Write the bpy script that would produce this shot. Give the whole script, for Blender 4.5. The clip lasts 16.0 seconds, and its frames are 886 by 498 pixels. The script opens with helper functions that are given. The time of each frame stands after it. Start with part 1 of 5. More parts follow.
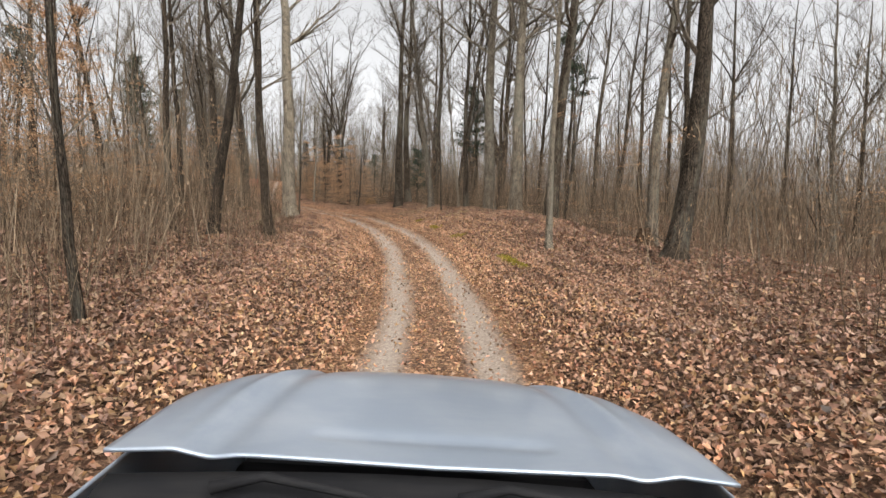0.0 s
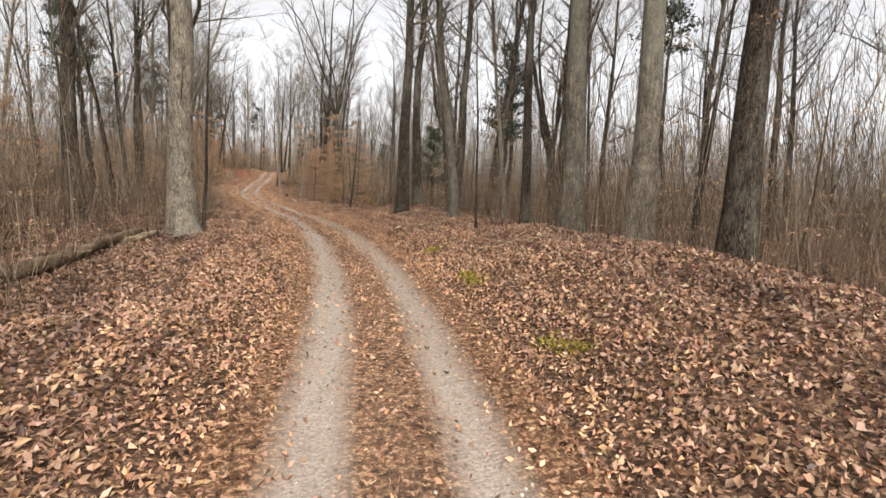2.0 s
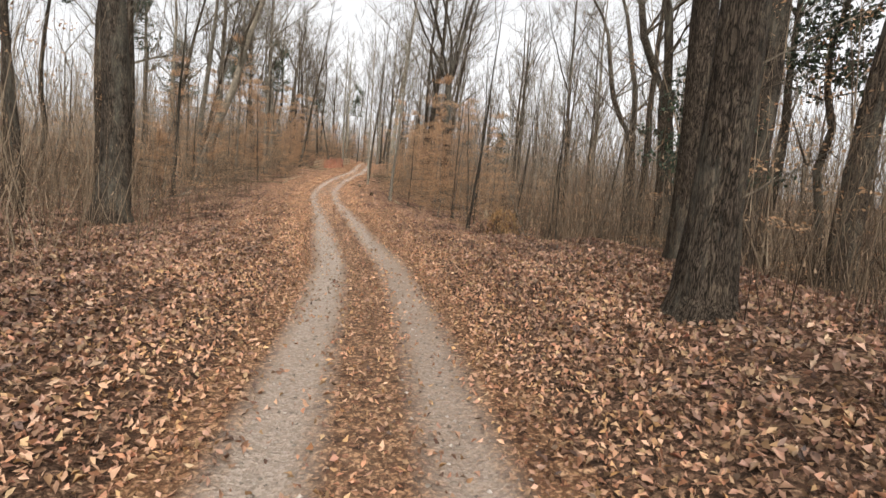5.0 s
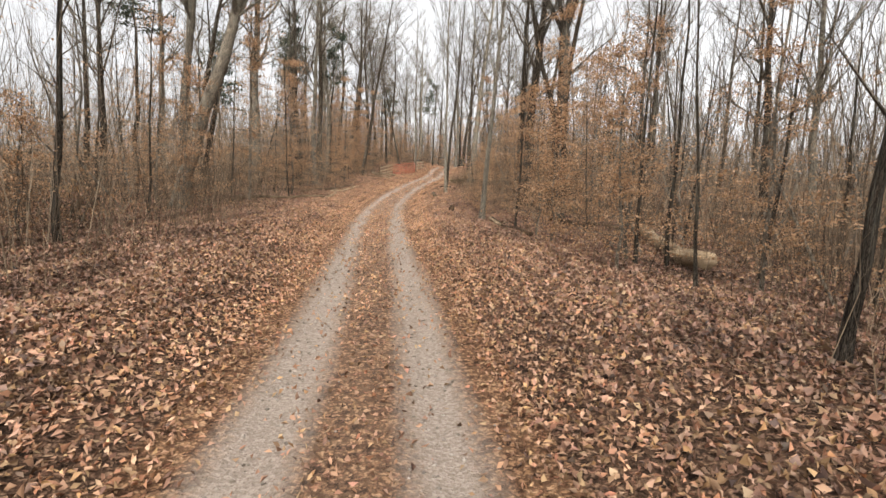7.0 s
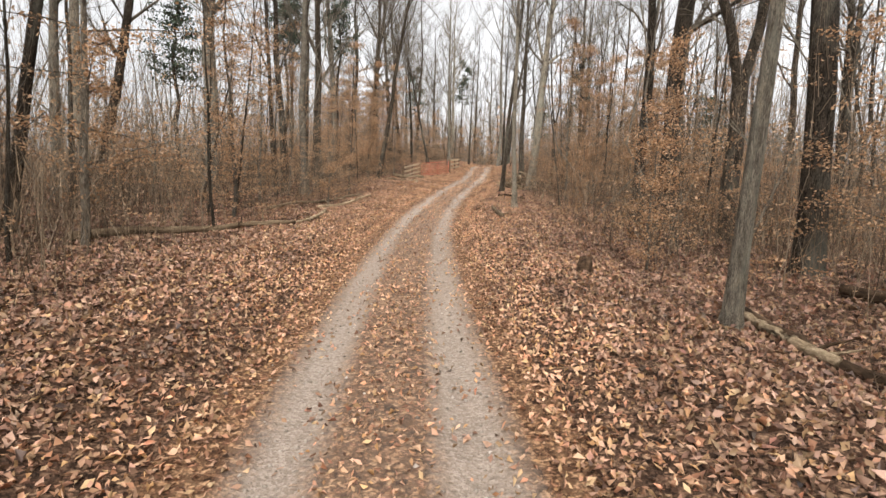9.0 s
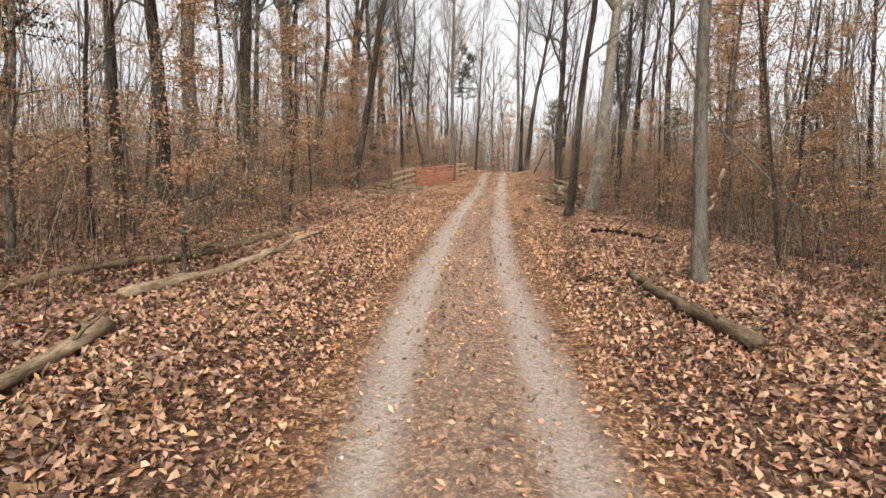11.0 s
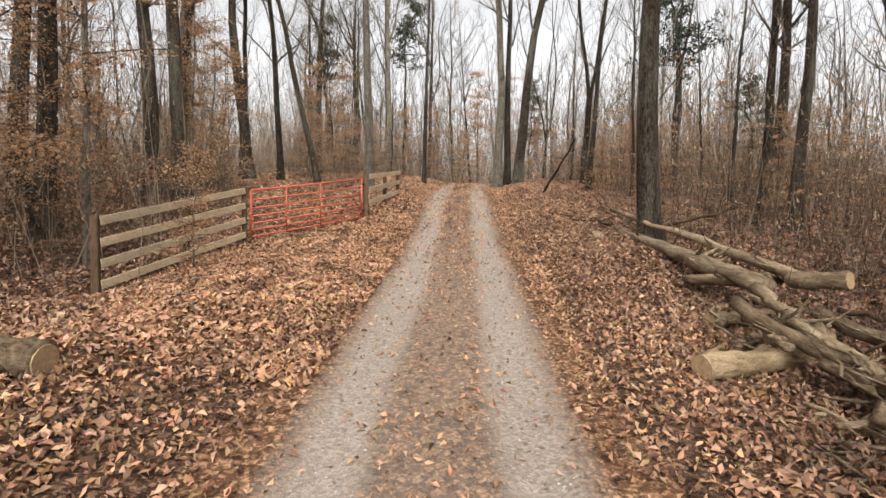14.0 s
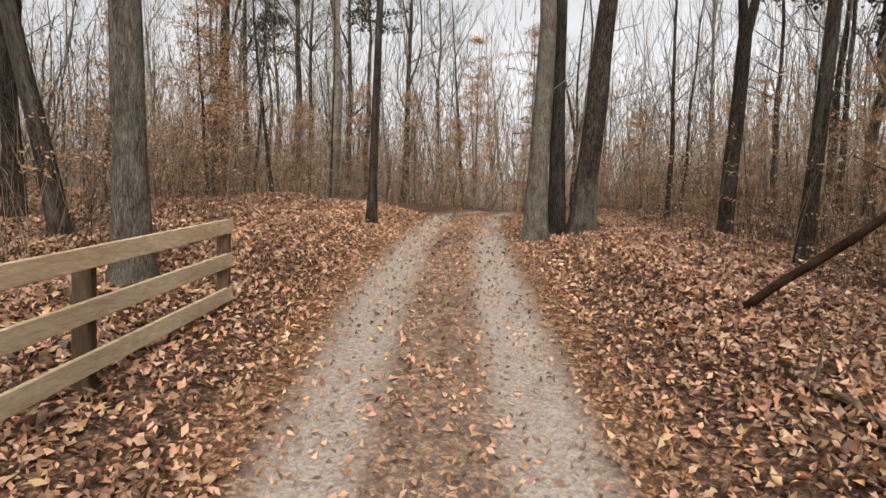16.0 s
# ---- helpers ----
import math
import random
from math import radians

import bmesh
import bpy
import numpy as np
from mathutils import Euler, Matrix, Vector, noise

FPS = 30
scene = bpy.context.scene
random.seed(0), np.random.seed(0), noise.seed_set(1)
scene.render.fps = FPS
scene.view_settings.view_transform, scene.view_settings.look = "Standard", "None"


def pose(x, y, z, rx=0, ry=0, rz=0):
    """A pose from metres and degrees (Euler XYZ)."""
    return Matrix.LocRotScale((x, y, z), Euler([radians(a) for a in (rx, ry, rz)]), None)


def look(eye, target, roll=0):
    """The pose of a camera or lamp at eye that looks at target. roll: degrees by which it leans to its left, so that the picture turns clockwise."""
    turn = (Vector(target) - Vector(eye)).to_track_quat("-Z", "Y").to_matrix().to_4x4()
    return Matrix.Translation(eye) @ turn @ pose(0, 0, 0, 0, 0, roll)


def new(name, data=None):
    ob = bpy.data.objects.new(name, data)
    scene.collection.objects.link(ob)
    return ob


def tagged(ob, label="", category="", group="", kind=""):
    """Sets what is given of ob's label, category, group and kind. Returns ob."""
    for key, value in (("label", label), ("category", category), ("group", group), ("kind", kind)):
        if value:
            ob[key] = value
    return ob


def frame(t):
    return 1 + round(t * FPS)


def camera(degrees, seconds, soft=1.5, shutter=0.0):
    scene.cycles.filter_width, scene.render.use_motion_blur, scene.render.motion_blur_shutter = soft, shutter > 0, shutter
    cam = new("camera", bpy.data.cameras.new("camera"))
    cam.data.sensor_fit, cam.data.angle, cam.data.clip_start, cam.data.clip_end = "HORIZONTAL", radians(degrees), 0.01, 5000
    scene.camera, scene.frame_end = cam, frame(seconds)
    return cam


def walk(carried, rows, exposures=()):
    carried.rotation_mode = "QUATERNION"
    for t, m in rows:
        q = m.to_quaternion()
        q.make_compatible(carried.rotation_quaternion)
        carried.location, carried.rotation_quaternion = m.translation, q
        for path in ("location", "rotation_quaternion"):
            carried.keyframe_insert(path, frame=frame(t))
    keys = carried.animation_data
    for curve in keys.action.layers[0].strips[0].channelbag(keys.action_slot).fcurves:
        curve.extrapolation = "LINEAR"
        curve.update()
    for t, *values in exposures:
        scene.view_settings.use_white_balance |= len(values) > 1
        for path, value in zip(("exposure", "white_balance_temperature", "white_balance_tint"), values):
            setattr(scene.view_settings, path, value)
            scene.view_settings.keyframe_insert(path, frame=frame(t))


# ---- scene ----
# ---- camera ----
cam = camera(84.08, 16.0, soft=1.5)
# seconds, eye, yaw to the left of +y, pitch, roll (degrees)
PATH = [
    (0.0, (-0.000, -0.000, 2.100), -20.29, -2.50, 0.09),
    (0.5, (1.222, 3.440, 2.352), -20.23, -2.62, 0.11),
    (1.0, (2.308, 6.665, 2.640), -20.21, -2.66, 0.66),
    (1.5, (3.246, 9.765, 2.938), -19.92, -2.81, 0.93),
    (2.0, (4.028, 12.922, 3.218), -18.77, -3.03, 1.36),
    (2.5, (4.651, 16.105, 3.464), -17.43, -3.09, 2.48),
    (3.0, (5.106, 18.990, 3.728), -15.84, -3.19, 3.65),
    (3.5, (5.459, 22.013, 3.943), -13.90, -3.26, 4.21),
    (4.0, (5.664, 25.116, 4.207), -11.97, -3.34, 4.98),
    (4.2, (5.727, 26.361, 4.314), -11.15, -3.44, 5.34),
    (6.3, (6.286, 40.074, 5.071), -0.72, -4.04, 1.95),
    (6.5, (6.090, 41.478, 5.173), 0.11, -3.99, 2.07),
    (7.0, (5.550, 45.001, 5.442), 1.99, -3.96, 2.14),
    (7.5, (4.968, 48.532, 5.724), 3.55, -4.04, 2.29),
    (8.0, (4.353, 51.988, 6.024), 4.11, -4.06, 2.48),
    (8.5, (3.743, 55.504, 6.293), 4.49, -4.07, 2.34),
    (9.0, (3.228, 59.092, 6.615), 4.83, -4.02, 1.77),
    (9.2, (3.041, 60.504, 6.754), 4.89, -4.02, 1.61),
    (11.3, (0.888, 74.022, 7.968), 3.01, -2.89, 1.51),
    (11.5, (0.880, 75.457, 8.148), 2.49, -2.75, 0.98),
    (12.0, (0.905, 79.054, 8.592), 1.18, -2.53, -0.08),
    (12.5, (1.033, 82.633, 9.053), 0.47, -2.55, -0.16),
    (13.0, (1.270, 86.075, 9.543), 0.06, -2.63, -0.14),
    (13.5, (1.480, 89.413, 10.010), -0.29, -2.74, 0.06),
    (14.0, (1.523, 92.654, 10.472), -1.19, -2.78, 0.71),
    (14.5, (1.793, 96.019, 10.924), -1.38, -2.75, 0.76),
    (15.0, (2.053, 99.448, 11.441), -1.34, -2.75, 0.90),
    (15.5, (2.070, 102.600, 11.900), -2.02, -2.36, 0.96),
    (16.0, (2.190, 105.650, 12.370), -2.59, -2.16, 1.65),
]


def aim(eye, yaw, pitch, roll):
    a, b = radians(yaw), radians(pitch)
    ahead = Vector((-math.sin(a) * math.cos(b), math.cos(a) * math.cos(b), math.sin(b)))
    return look(eye, Vector(eye) + 10 * ahead, roll)


walk(cam, [(t, aim(e, y, p, r)) for t, e, y, p, r in PATH], [(0.0, 0.80), (1.5, 0.93), (3.0, 1.09), (8.0, 1.14), (12.0, 1.11), (13.0, 1.05), (14.5, 1.00), (16.0, 0.84)])

# ---- light: an overcast winter sky ----
world = bpy.data.worlds.new("overcast_sky")
scene.world = world
world.use_nodes = True
wn, wl = world.node_tree.nodes, world.node_tree.links
sky = wn.new("ShaderNodeTexSky")
sky.sky_type, sky.sun_disc = "NISHITA", False
sky.sun_elevation, sky.sun_rotation, sky.dust_density, sky.air_density = radians(42), radians(200), 4.0, 1.0
hsv = wn.new("ShaderNodeHueSaturation")
hsv.inputs["Saturation"].default_value = 0.05
cloud = wn.new("ShaderNodeTexNoise")
cloud.inputs["Scale"].default_value, cloud.inputs["Detail"].default_value = 2.2, 5.0
cmix = wn.new("ShaderNodeMix")
cmix.data_type, cmix.blend_type = "RGBA", "MULTIPLY"
cmix.inputs[0].default_value = 0.35
cramp = wn.new("ShaderNodeValToRGB")
cramp.color_ramp.elements[0].position, cramp.color_ramp.elements[0].color = 0.3, (0.76, 0.76, 0.80, 1)
cramp.color_ramp.elements[1].position, cramp.color_ramp.elements[1].color = 0.65, (1, 1, 1, 1)
wl.new(sky.outputs[0], hsv.inputs["Color"])
wl.new(cloud.outputs["Fac"], cramp.inputs[0])
wl.new(hsv.outputs[0], cmix.inputs[6])
wl.new(cramp.outputs[0], cmix.inputs[7])
wl.new(cmix.outputs[2], wn["Background"].inputs[0])
wn["Background"].inputs[1].default_value = 0.145
sun = new("sun", bpy.data.lights.new("sun", "SUN"))
sun.data.energy, sun.data.angle, sun.data.color = 2.1, radians(32), (1.0, 0.985, 0.96)
sun.matrix_world = look((0, 0, 0), (-0.25, 0.69, -0.66))


# ---- materials ----
def material(name, build, rough=0.8, metal=0.0, coat=0.0):
    m = bpy.data.materials.new(name)
    m.use_nodes = True
    b = m.node_tree.nodes["Principled BSDF"]
    b.inputs["Roughness"].default_value, b.inputs["Metallic"].default_value = rough, metal
    b.inputs["Coat Weight"].default_value = coat
    if rough > 0.7:
        b.inputs["Specular IOR Level"].default_value = 0.12
    build(Net(m.node_tree, b))
    return m


class Net:
    """Short ways to wire a node tree."""

    def __init__(self, tree, bsdf):
        self.t, self.b = tree, bsdf

    def n(self, kind, **values):
        node = self.t.nodes.new("ShaderNode" + kind)
        for k, v in values.items():
            node.inputs[k.replace("_", " ")].default_value = v
        return node

    def link(self, a, b):
        self.t.links.new(a, b)

    def coords(self, scale=(1, 1, 1)):
        c, m = self.n("TexCoord"), self.n("Mapping")
        m.inputs["Scale"].default_value = scale
        self.link(c.outputs["Object"], m.inputs[0])
        return m.outputs[0]

    def noise(self, scale, detail=4.0, vec=None, rough=0.6):
        n = self.n("TexNoise", Scale=scale, Detail=detail, Roughness=rough)
        if vec is not None:
            self.link(vec, n.inputs["Vector"])
        return n.outputs["Fac"]

    def ramp(self, fac, *stops):
        r = self.n("ValToRGB")
        e = r.color_ramp.elements
        while len(e) < len(stops):
            e.new(0.5)
        for el, (p, c) in zip(e, stops):
            el.position, el.color = p, (*c, 1) if len(c) == 3 else c
        self.link(fac, r.inputs[0])
        return r.outputs[0]

    def mix(self, fac, a, b, mode="MIX"):
        m = self.n("Mix")
        m.data_type, m.blend_type = "RGBA", mode
        for sock, v in ((m.inputs[0], fac), (m.inputs[6], a), (m.inputs[7], b)):
            if hasattr(v, "links"):
                self.link(v, sock)
            elif isinstance(v, tuple):
                sock.default_value = (*v, 1)
            else:
                sock.default_value = v
        return m.outputs[2]

    def math(self, op, a, b=0.0):
        m = self.n("Math")
        m.operation = op
        for sock, v in zip(m.inputs, (a, b)):
            if hasattr(v, "links"):
                self.link(v, sock)
            else:
                sock.default_value = v
        return m.outputs[0]

    def color(self, c):
        if isinstance(c, tuple):
            self.b.inputs["Base Color"].default_value = (*c, 1)
        else:
            self.link(c, self.b.inputs["Base Color"])

    def bump(self, height, strength=0.5, distance=0.02):
        b = self.n("Bump", Strength=strength, Distance=distance)
        self.link(height, b.inputs["Height"])
        self.link(b.outputs[0], self.b.inputs["Normal"])

    def attr(self, name):
        a = self.n("Attribute")
        a.attribute_name = name
        return a.outputs["Fac"]

    def island(self):
        return self.n("NewGeometry").outputs["Random Per Island"]

    def thing_random(self):
        return self.n("ObjectInfo").outputs["Random"]


LEAF_STOPS = ((0.0, (0.050, 0.029, 0.019)), (0.14, (0.170, 0.099, 0.063)), (0.45, (0.285, 0.172, 0.108)),
              (0.80, (0.360, 0.226, 0.144)), (0.97, (0.43, 0.292, 0.195)), (1.0, (0.29, 0.130, 0.088)))
DRY_STOPS = ((0.0, (0.09, 0.050, 0.031)), (0.18, (0.270, 0.152, 0.088)), (0.55, (0.470, 0.290, 0.170)),
             (0.82, (0.53, 0.352, 0.220)), (1.0, (0.41, 0.210, 0.132)))
SOIL_STOPS = ((0.0, (0.045, 0.028, 0.019)), (0.35, (0.160, 0.098, 0.064)), (0.75, (0.300, 0.194, 0.128)), (1.0, (0.215, 0.118, 0.080)))


def litter_color(n, stops=SOIL_STOPS):
    vor = n.n("TexVoronoi", Scale=19.0, Randomness=1.0)
    warp, wob, bent = n.n("VectorMath"), n.n("TexNoise", Scale=16.0, Detail=4.0), n.n("VectorMath")
    n.link(n.coords(), wob.inputs["Vector"])
    bent.operation = "SCALE"
    bent.inputs["Scale"].default_value = 0.16
    n.link(wob.outputs["Color"], bent.inputs[0])
    n.link(n.coords(), warp.inputs[0])
    n.link(bent.outputs[0], warp.inputs[1])
    n.link(warp.outputs[0], vor.inputs["Vector"])
    sep = n.n("SeparateColor")
    n.link(vor.outputs["Color"], sep.inputs[0])
    leaf = n.ramp(sep.outputs[0], *stops)
    # shade between the leaves, painted in: each cell darkens away from its centre
    gap_shade = n.ramp(vor.outputs["Distance"], (0.20, (1.0, 1.0, 1.0)), (0.60, (0.30, 0.28, 0.27)))
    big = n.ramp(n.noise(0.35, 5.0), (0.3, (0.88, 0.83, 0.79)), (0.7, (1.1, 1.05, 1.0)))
    return n.mix(1.0, n.mix(1.0, leaf, gap_shade, "MULTIPLY"), big, "MULTIPLY"), vor.outputs["Distance"]


def build_ground(n, stops=SOIL_STOPS):
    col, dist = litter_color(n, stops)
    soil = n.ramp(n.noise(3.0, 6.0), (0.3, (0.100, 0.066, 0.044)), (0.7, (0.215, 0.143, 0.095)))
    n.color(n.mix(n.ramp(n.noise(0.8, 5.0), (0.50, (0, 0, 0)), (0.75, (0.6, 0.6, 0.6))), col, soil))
    n.bump(dist, 0.7, 0.03)


def build_track(n):
    lane = n.math("ABSOLUTE", n.attr("lane"))
    wob = n.math("MULTIPLY", n.math("SUBTRACT", n.noise(1.6, 5.0), 0.5), 0.55)
    off = n.math("ABSOLUTE", n.math("SUBTRACT", lane, 0.72))
    rut = n.math("ADD", off, wob)
    fine = n.math("MULTIPLY", n.math("SUBTRACT", n.noise(14.0, 3.0), 0.5), 0.35)
    rut = n.math("ADD", rut, fine)
    mask = n.ramp(rut, (0.15, (1, 1, 1)), (0.46, (0, 0, 0)))
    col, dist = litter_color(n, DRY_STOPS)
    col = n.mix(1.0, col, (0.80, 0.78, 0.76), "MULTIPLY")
    along = n.n("SeparateXYZ")
    n.link(n.coords(), along.inputs[0])
    uphill = n.ramp(n.math("MULTIPLY", along.outputs[1], 0.01), (0.45, (0.10, 0.10, 0.10)), (0.85, (0.36, 0.36, 0.36)))
    worn = n.mix(1.0, n.ramp(n.noise(1.3, 5.0), (0.36, (0, 0, 0)), (0.62, (1, 1, 1))), uphill, "MULTIPLY")
    worn = n.mix(1.0, worn, n.ramp(lane, (0.95, (1, 1, 1)), (1.30, (0, 0, 0))), "MULTIPLY")
    mask = n.mix(1.0, mask, worn, "LIGHTEN")
    mask = n.mix(1.0, mask, n.ramp(n.noise(2.4, 6.0, None, 0.7), (0.34, (0.35, 0.35, 0.35)), (0.52, (1, 1, 1))), "MULTIPLY")
    stones = n.n("TexVoronoi", Scale=42.0)
    n.link(n.coords(), stones.inputs["Vector"])
    sep = n.n("SeparateColor")
    n.link(stones.outputs["Color"], sep.inputs[0])
    grit = n.ramp(sep.outputs[0], (0.0, (0.13, 0.108, 0.090)), (0.5, (0.26, 0.222, 0.186)), (1.0, (0.41, 0.358, 0.306)))
    clay = n.ramp(n.noise(2.2, 6.0), (0.3, (0.23, 0.165, 0.125)), (0.7, (0.36, 0.30, 0.25)))
    grit = n.mix(0.5, grit, clay)
    grit = n.mix(1.0, grit, n.ramp(n.noise(0.9, 6.0), (0.3, (0.80, 0.76, 0.71)), (0.65, (1.04, 1.03, 1.02))), "MULTIPLY")
    n.color(n.mix(mask, col, grit))
    n.bump(n.math("ADD", n.math("MULTIPLY", stones.outputs["Distance"], 0.5), dist), 0.6, 0.02)


def build_bark(dark, mid, light, lichen=0.0, stretch=(1, 1, 0.11)):
    def build(n):
        v = n.coords(stretch)
        plates = n.n("TexVoronoi", Scale=34.0)
        plates.feature = "DISTANCE_TO_EDGE"
        warp = n.n("VectorMath")
        wob = n.n("TexNoise", Scale=9.0, Detail=3.0)
        n.link(v, wob.inputs["Vector"])
        n.link(v, warp.inputs[0])
        scaled = n.n("VectorMath")
        scaled.operation = "SCALE"
        scaled.inputs["Scale"].default_value = 0.34
        n.link(wob.outputs["Color"], scaled.inputs[0])
        n.link(scaled.outputs[0], warp.inputs[1])
        n.link(warp.outputs[0], plates.inputs["Vector"])
        furrow = n.math("MINIMUM", n.math("MULTIPLY", plates.outputs["Distance"], 1.5), 0.30)
        grain = n.noise(30.0, 7.0, n.coords((1, 1, 0.22) if stretch[2] < 1 else stretch), 0.78)
        relief = n.math("ADD", furrow, n.math("MULTIPLY", grain, 0.85))
        base = n.ramp(relief, (0.36, dark), (0.62, mid), (0.92, light))
        blotch = n.ramp(n.noise(4.2, 5.0, n.coords((1, 1, 0.6)), 0.7), (0.34, (0.55, 0.53, 0.50)), (0.5, (1, 1, 1)), (0.68, (1.45, 1.42, 1.36)))
        base = n.mix(1.0, base, blotch, "MULTIPLY")
        patch = n.ramp(n.noise(6.5, 7.0, None, 0.75), (0.50, (0, 0, 0)), (0.64, (lichen, lichen, lichen)))
        col = n.mix(patch, base, (0.25, 0.245, 0.20))
        tone = n.ramp(n.thing_random(), (0.0, (0.72, 0.70, 0.68)), (1.0, (1.2, 1.16, 1.10)))
        n.color(n.mix(1.0, col, tone, "MULTIPLY"))
        n.bump(relief, 1.0, 0.045)
    return build


def build_log(dark, mid, light):
    """Weathered wood and bark remnants without a set direction."""
    def build(n):
        worn = n.noise(5.5, 8.0, None, 0.68)
        col = n.ramp(worn, (0.30, dark), (0.46, mid), (0.66, light))
        fleck = n.ramp(n.noise(38.0, 4.0), (0.34, (0.62, 0.60, 0.58)), (0.55, (1, 1, 1)))
        tone = n.ramp(n.thing_random(), (0.0, (0.75, 0.73, 0.70)), (1.0, (1.15, 1.10, 1.03)))
        n.color(n.mix(1.0, n.mix(1.0, col, fleck, "MULTIPLY"), tone, "MULTIPLY"))
        n.bump(n.math("ADD", worn, n.math("MULTIPLY", n.noise(24.0, 5.0), 0.4)), 0.8, 0.03)
    return build


def build_island(*stops, **kw):
    def build(n):
        col = n.ramp(n.island(), *stops)
        spots = n.ramp(n.noise(30.0, 3.0), (0.35, (0.78, 0.75, 0.72)), (0.6, (1, 1, 1)))
        drift = n.ramp(n.noise(0.45, 4.0), (0.35, (0.80, 0.77, 0.74)), (0.65, (1.10, 1.08, 1.06)))
        n.color(n.mix(1.0, n.mix(1.0, col, spots, "MULTIPLY"), drift, "MULTIPLY"))
    return build


def build_litter(*stops):
    """Dead leaves: each its own tone and its own cast, red, pink, tan or olive, drifting from place to place."""
    def build(n):
        rand = n.island()
        col = n.ramp(rand, *stops)
        white = n.n("TexWhiteNoise")
        white.noise_dimensions = "1D"
        n.link(n.math("MULTIPLY", rand, 917.0), white.inputs["W"])
        cast = n.ramp(white.outputs["Value"], (0.0, (1.14, 0.90, 0.80)), (0.3, (1.0, 1.0, 1.0)), (0.55, (1.04, 0.97, 1.06)), (0.8, (0.94, 1.04, 0.92)), (1.0, (1.10, 1.02, 0.72)))
        drift = n.ramp(n.noise(0.5, 5.0), (0.33, (0.76, 0.73, 0.73)), (0.5, (1.02, 0.99, 0.99)), (0.68, (1.17, 1.12, 1.11)))
        vein = n.ramp(n.noise(34.0, 4.0, None, 0.7), (0.36, (0.38, 0.35, 0.33)), (0.50, (0.92, 0.90, 0.88)), (0.64, (1.20, 1.18, 1.15)))
        col = n.mix(1.0, n.mix(1.0, col, cast, "MULTIPLY"), drift, "MULTIPLY")
        n.color(n.mix(1.0, col, vein, "MULTIPLY"))
    return build


def build_thin_leaf(share, *stops):
    """Withered leaves: the same colour, with part of the light passing through."""
    def build(n):
        build_island(*stops)(n)
        thru, both = n.n("BsdfTranslucent"), n.n("MixShader", Fac=share)
        n.link(n.b.inputs["Base Color"].links[0].from_socket, thru.inputs["Color"])
        n.link(n.b.outputs[0], both.inputs[1])
        n.link(thru.outputs[0], both.inputs[2])
        out = [k for k in n.t.nodes if k.type == "OUTPUT_MATERIAL"][0]
        n.link(both.outputs[0], out.inputs[0])
    return build


def build_wood(dark, light, scale=(2, 2, 30)):
    def build(n):
        g = n.noise(4.0, 6.0, n.coords(scale), 0.65)
        col = n.ramp(g, (0.3, dark), (0.7, light))
        tone = n.ramp(n.thing_random(), (0.0, (0.86, 0.86, 0.88)), (1.0, (1.08, 1.04, 1.0)))
        stain = n.ramp(n.noise(3.0, 4.0), (0.35, (0.8, 0.78, 0.75)), (0.6, (1, 1, 1)))
        n.color(n.mix(1.0, n.mix(1.0, col, tone, "MULTIPLY"), stain, "MULTIPLY"))
        n.bump(g, 0.3, 0.004)
    return build


def build_paint(base, dirt_or_gleam, amount=0.3, scale=5.0):
    def build(n):
        d = n.ramp(n.noise(scale, 7.0), (0.42, (0, 0, 0)), (0.75, (amount, amount, amount)))
        n.color(n.mix(d, base, dirt_or_gleam))
        r = n.math("ADD", n.math("MULTIPLY", n.noise(scale * 2, 5.0), 0.25), n.b.inputs["Roughness"].default_value - 0.1)
        n.link(r, n.b.inputs["Roughness"])
    return build


M_GROUND = material("leaf_littered_soil", build_ground, 0.9)
M_TRACK = material("gravel_track", build_track, 0.9)
M_BARK_D = material("dark_bark", build_bark((0.004, 0.0031, 0.0023), (0.045, 0.0345, 0.0255), (0.150, 0.120, 0.090), 0.34), 0.92)
M_BARK_P = material("pale_bark", build_bark((0.055, 0.046, 0.036), (0.175, 0.151, 0.120), (0.35, 0.310, 0.250), 0.55), 0.92)
M_TWIG = material("twig_bark", build_bark((0.055, 0.047, 0.037), (0.150, 0.128, 0.102), (0.28, 0.243, 0.196)), 0.92)
M_BRUSH = material("brush_stems", build_island((0.0, (0.060, 0.046, 0.033)), (0.4, (0.185, 0.142, 0.100)), (0.75, (0.32, 0.252, 0.180)), (1.0, (0.28, 0.225, 0.165))), 0.9)
M_UNDER = material("undergrowth_stems", build_island((0.0, (0.020, 0.014, 0.010)), (0.5, (0.130, 0.093, 0.062)), (1.0, (0.33, 0.250, 0.170))), 0.9)
M_LITTER = material("fallen_leaves", build_litter(*LEAF_STOPS), 0.62)
M_DULL = material("old_damp_leaves", build_litter(*((p, (0.90 * r, 0.90 * g, 0.94 * b)) for p, (r, g, b) in LEAF_STOPS)), 0.7)
M_DRY = material("dry_verge_leaves", build_litter(*DRY_STOPS), 0.65)
M_BEECH = material("withered_beech_leaves", build_thin_leaf(0.45, (0.0, (0.33, 0.175, 0.090)), (0.5, (0.52, 0.315, 0.170)), (1.0, (0.66, 0.45, 0.28))), 0.7)
M_TAN = material("dry_tan_leaves", build_thin_leaf(0.4, (0.0, (0.20, 0.132, 0.082)), (0.5, (0.40, 0.280, 0.180)), (1.0, (0.54, 0.405, 0.280))), 0.75)
M_GOLD = material("yellowed_leaves", build_thin_leaf(0.3, (0.0, (0.25, 0.130, 0.050)), (0.5, (0.42, 0.245, 0.100)), (1.0, (0.56, 0.36, 0.17))), 0.7)
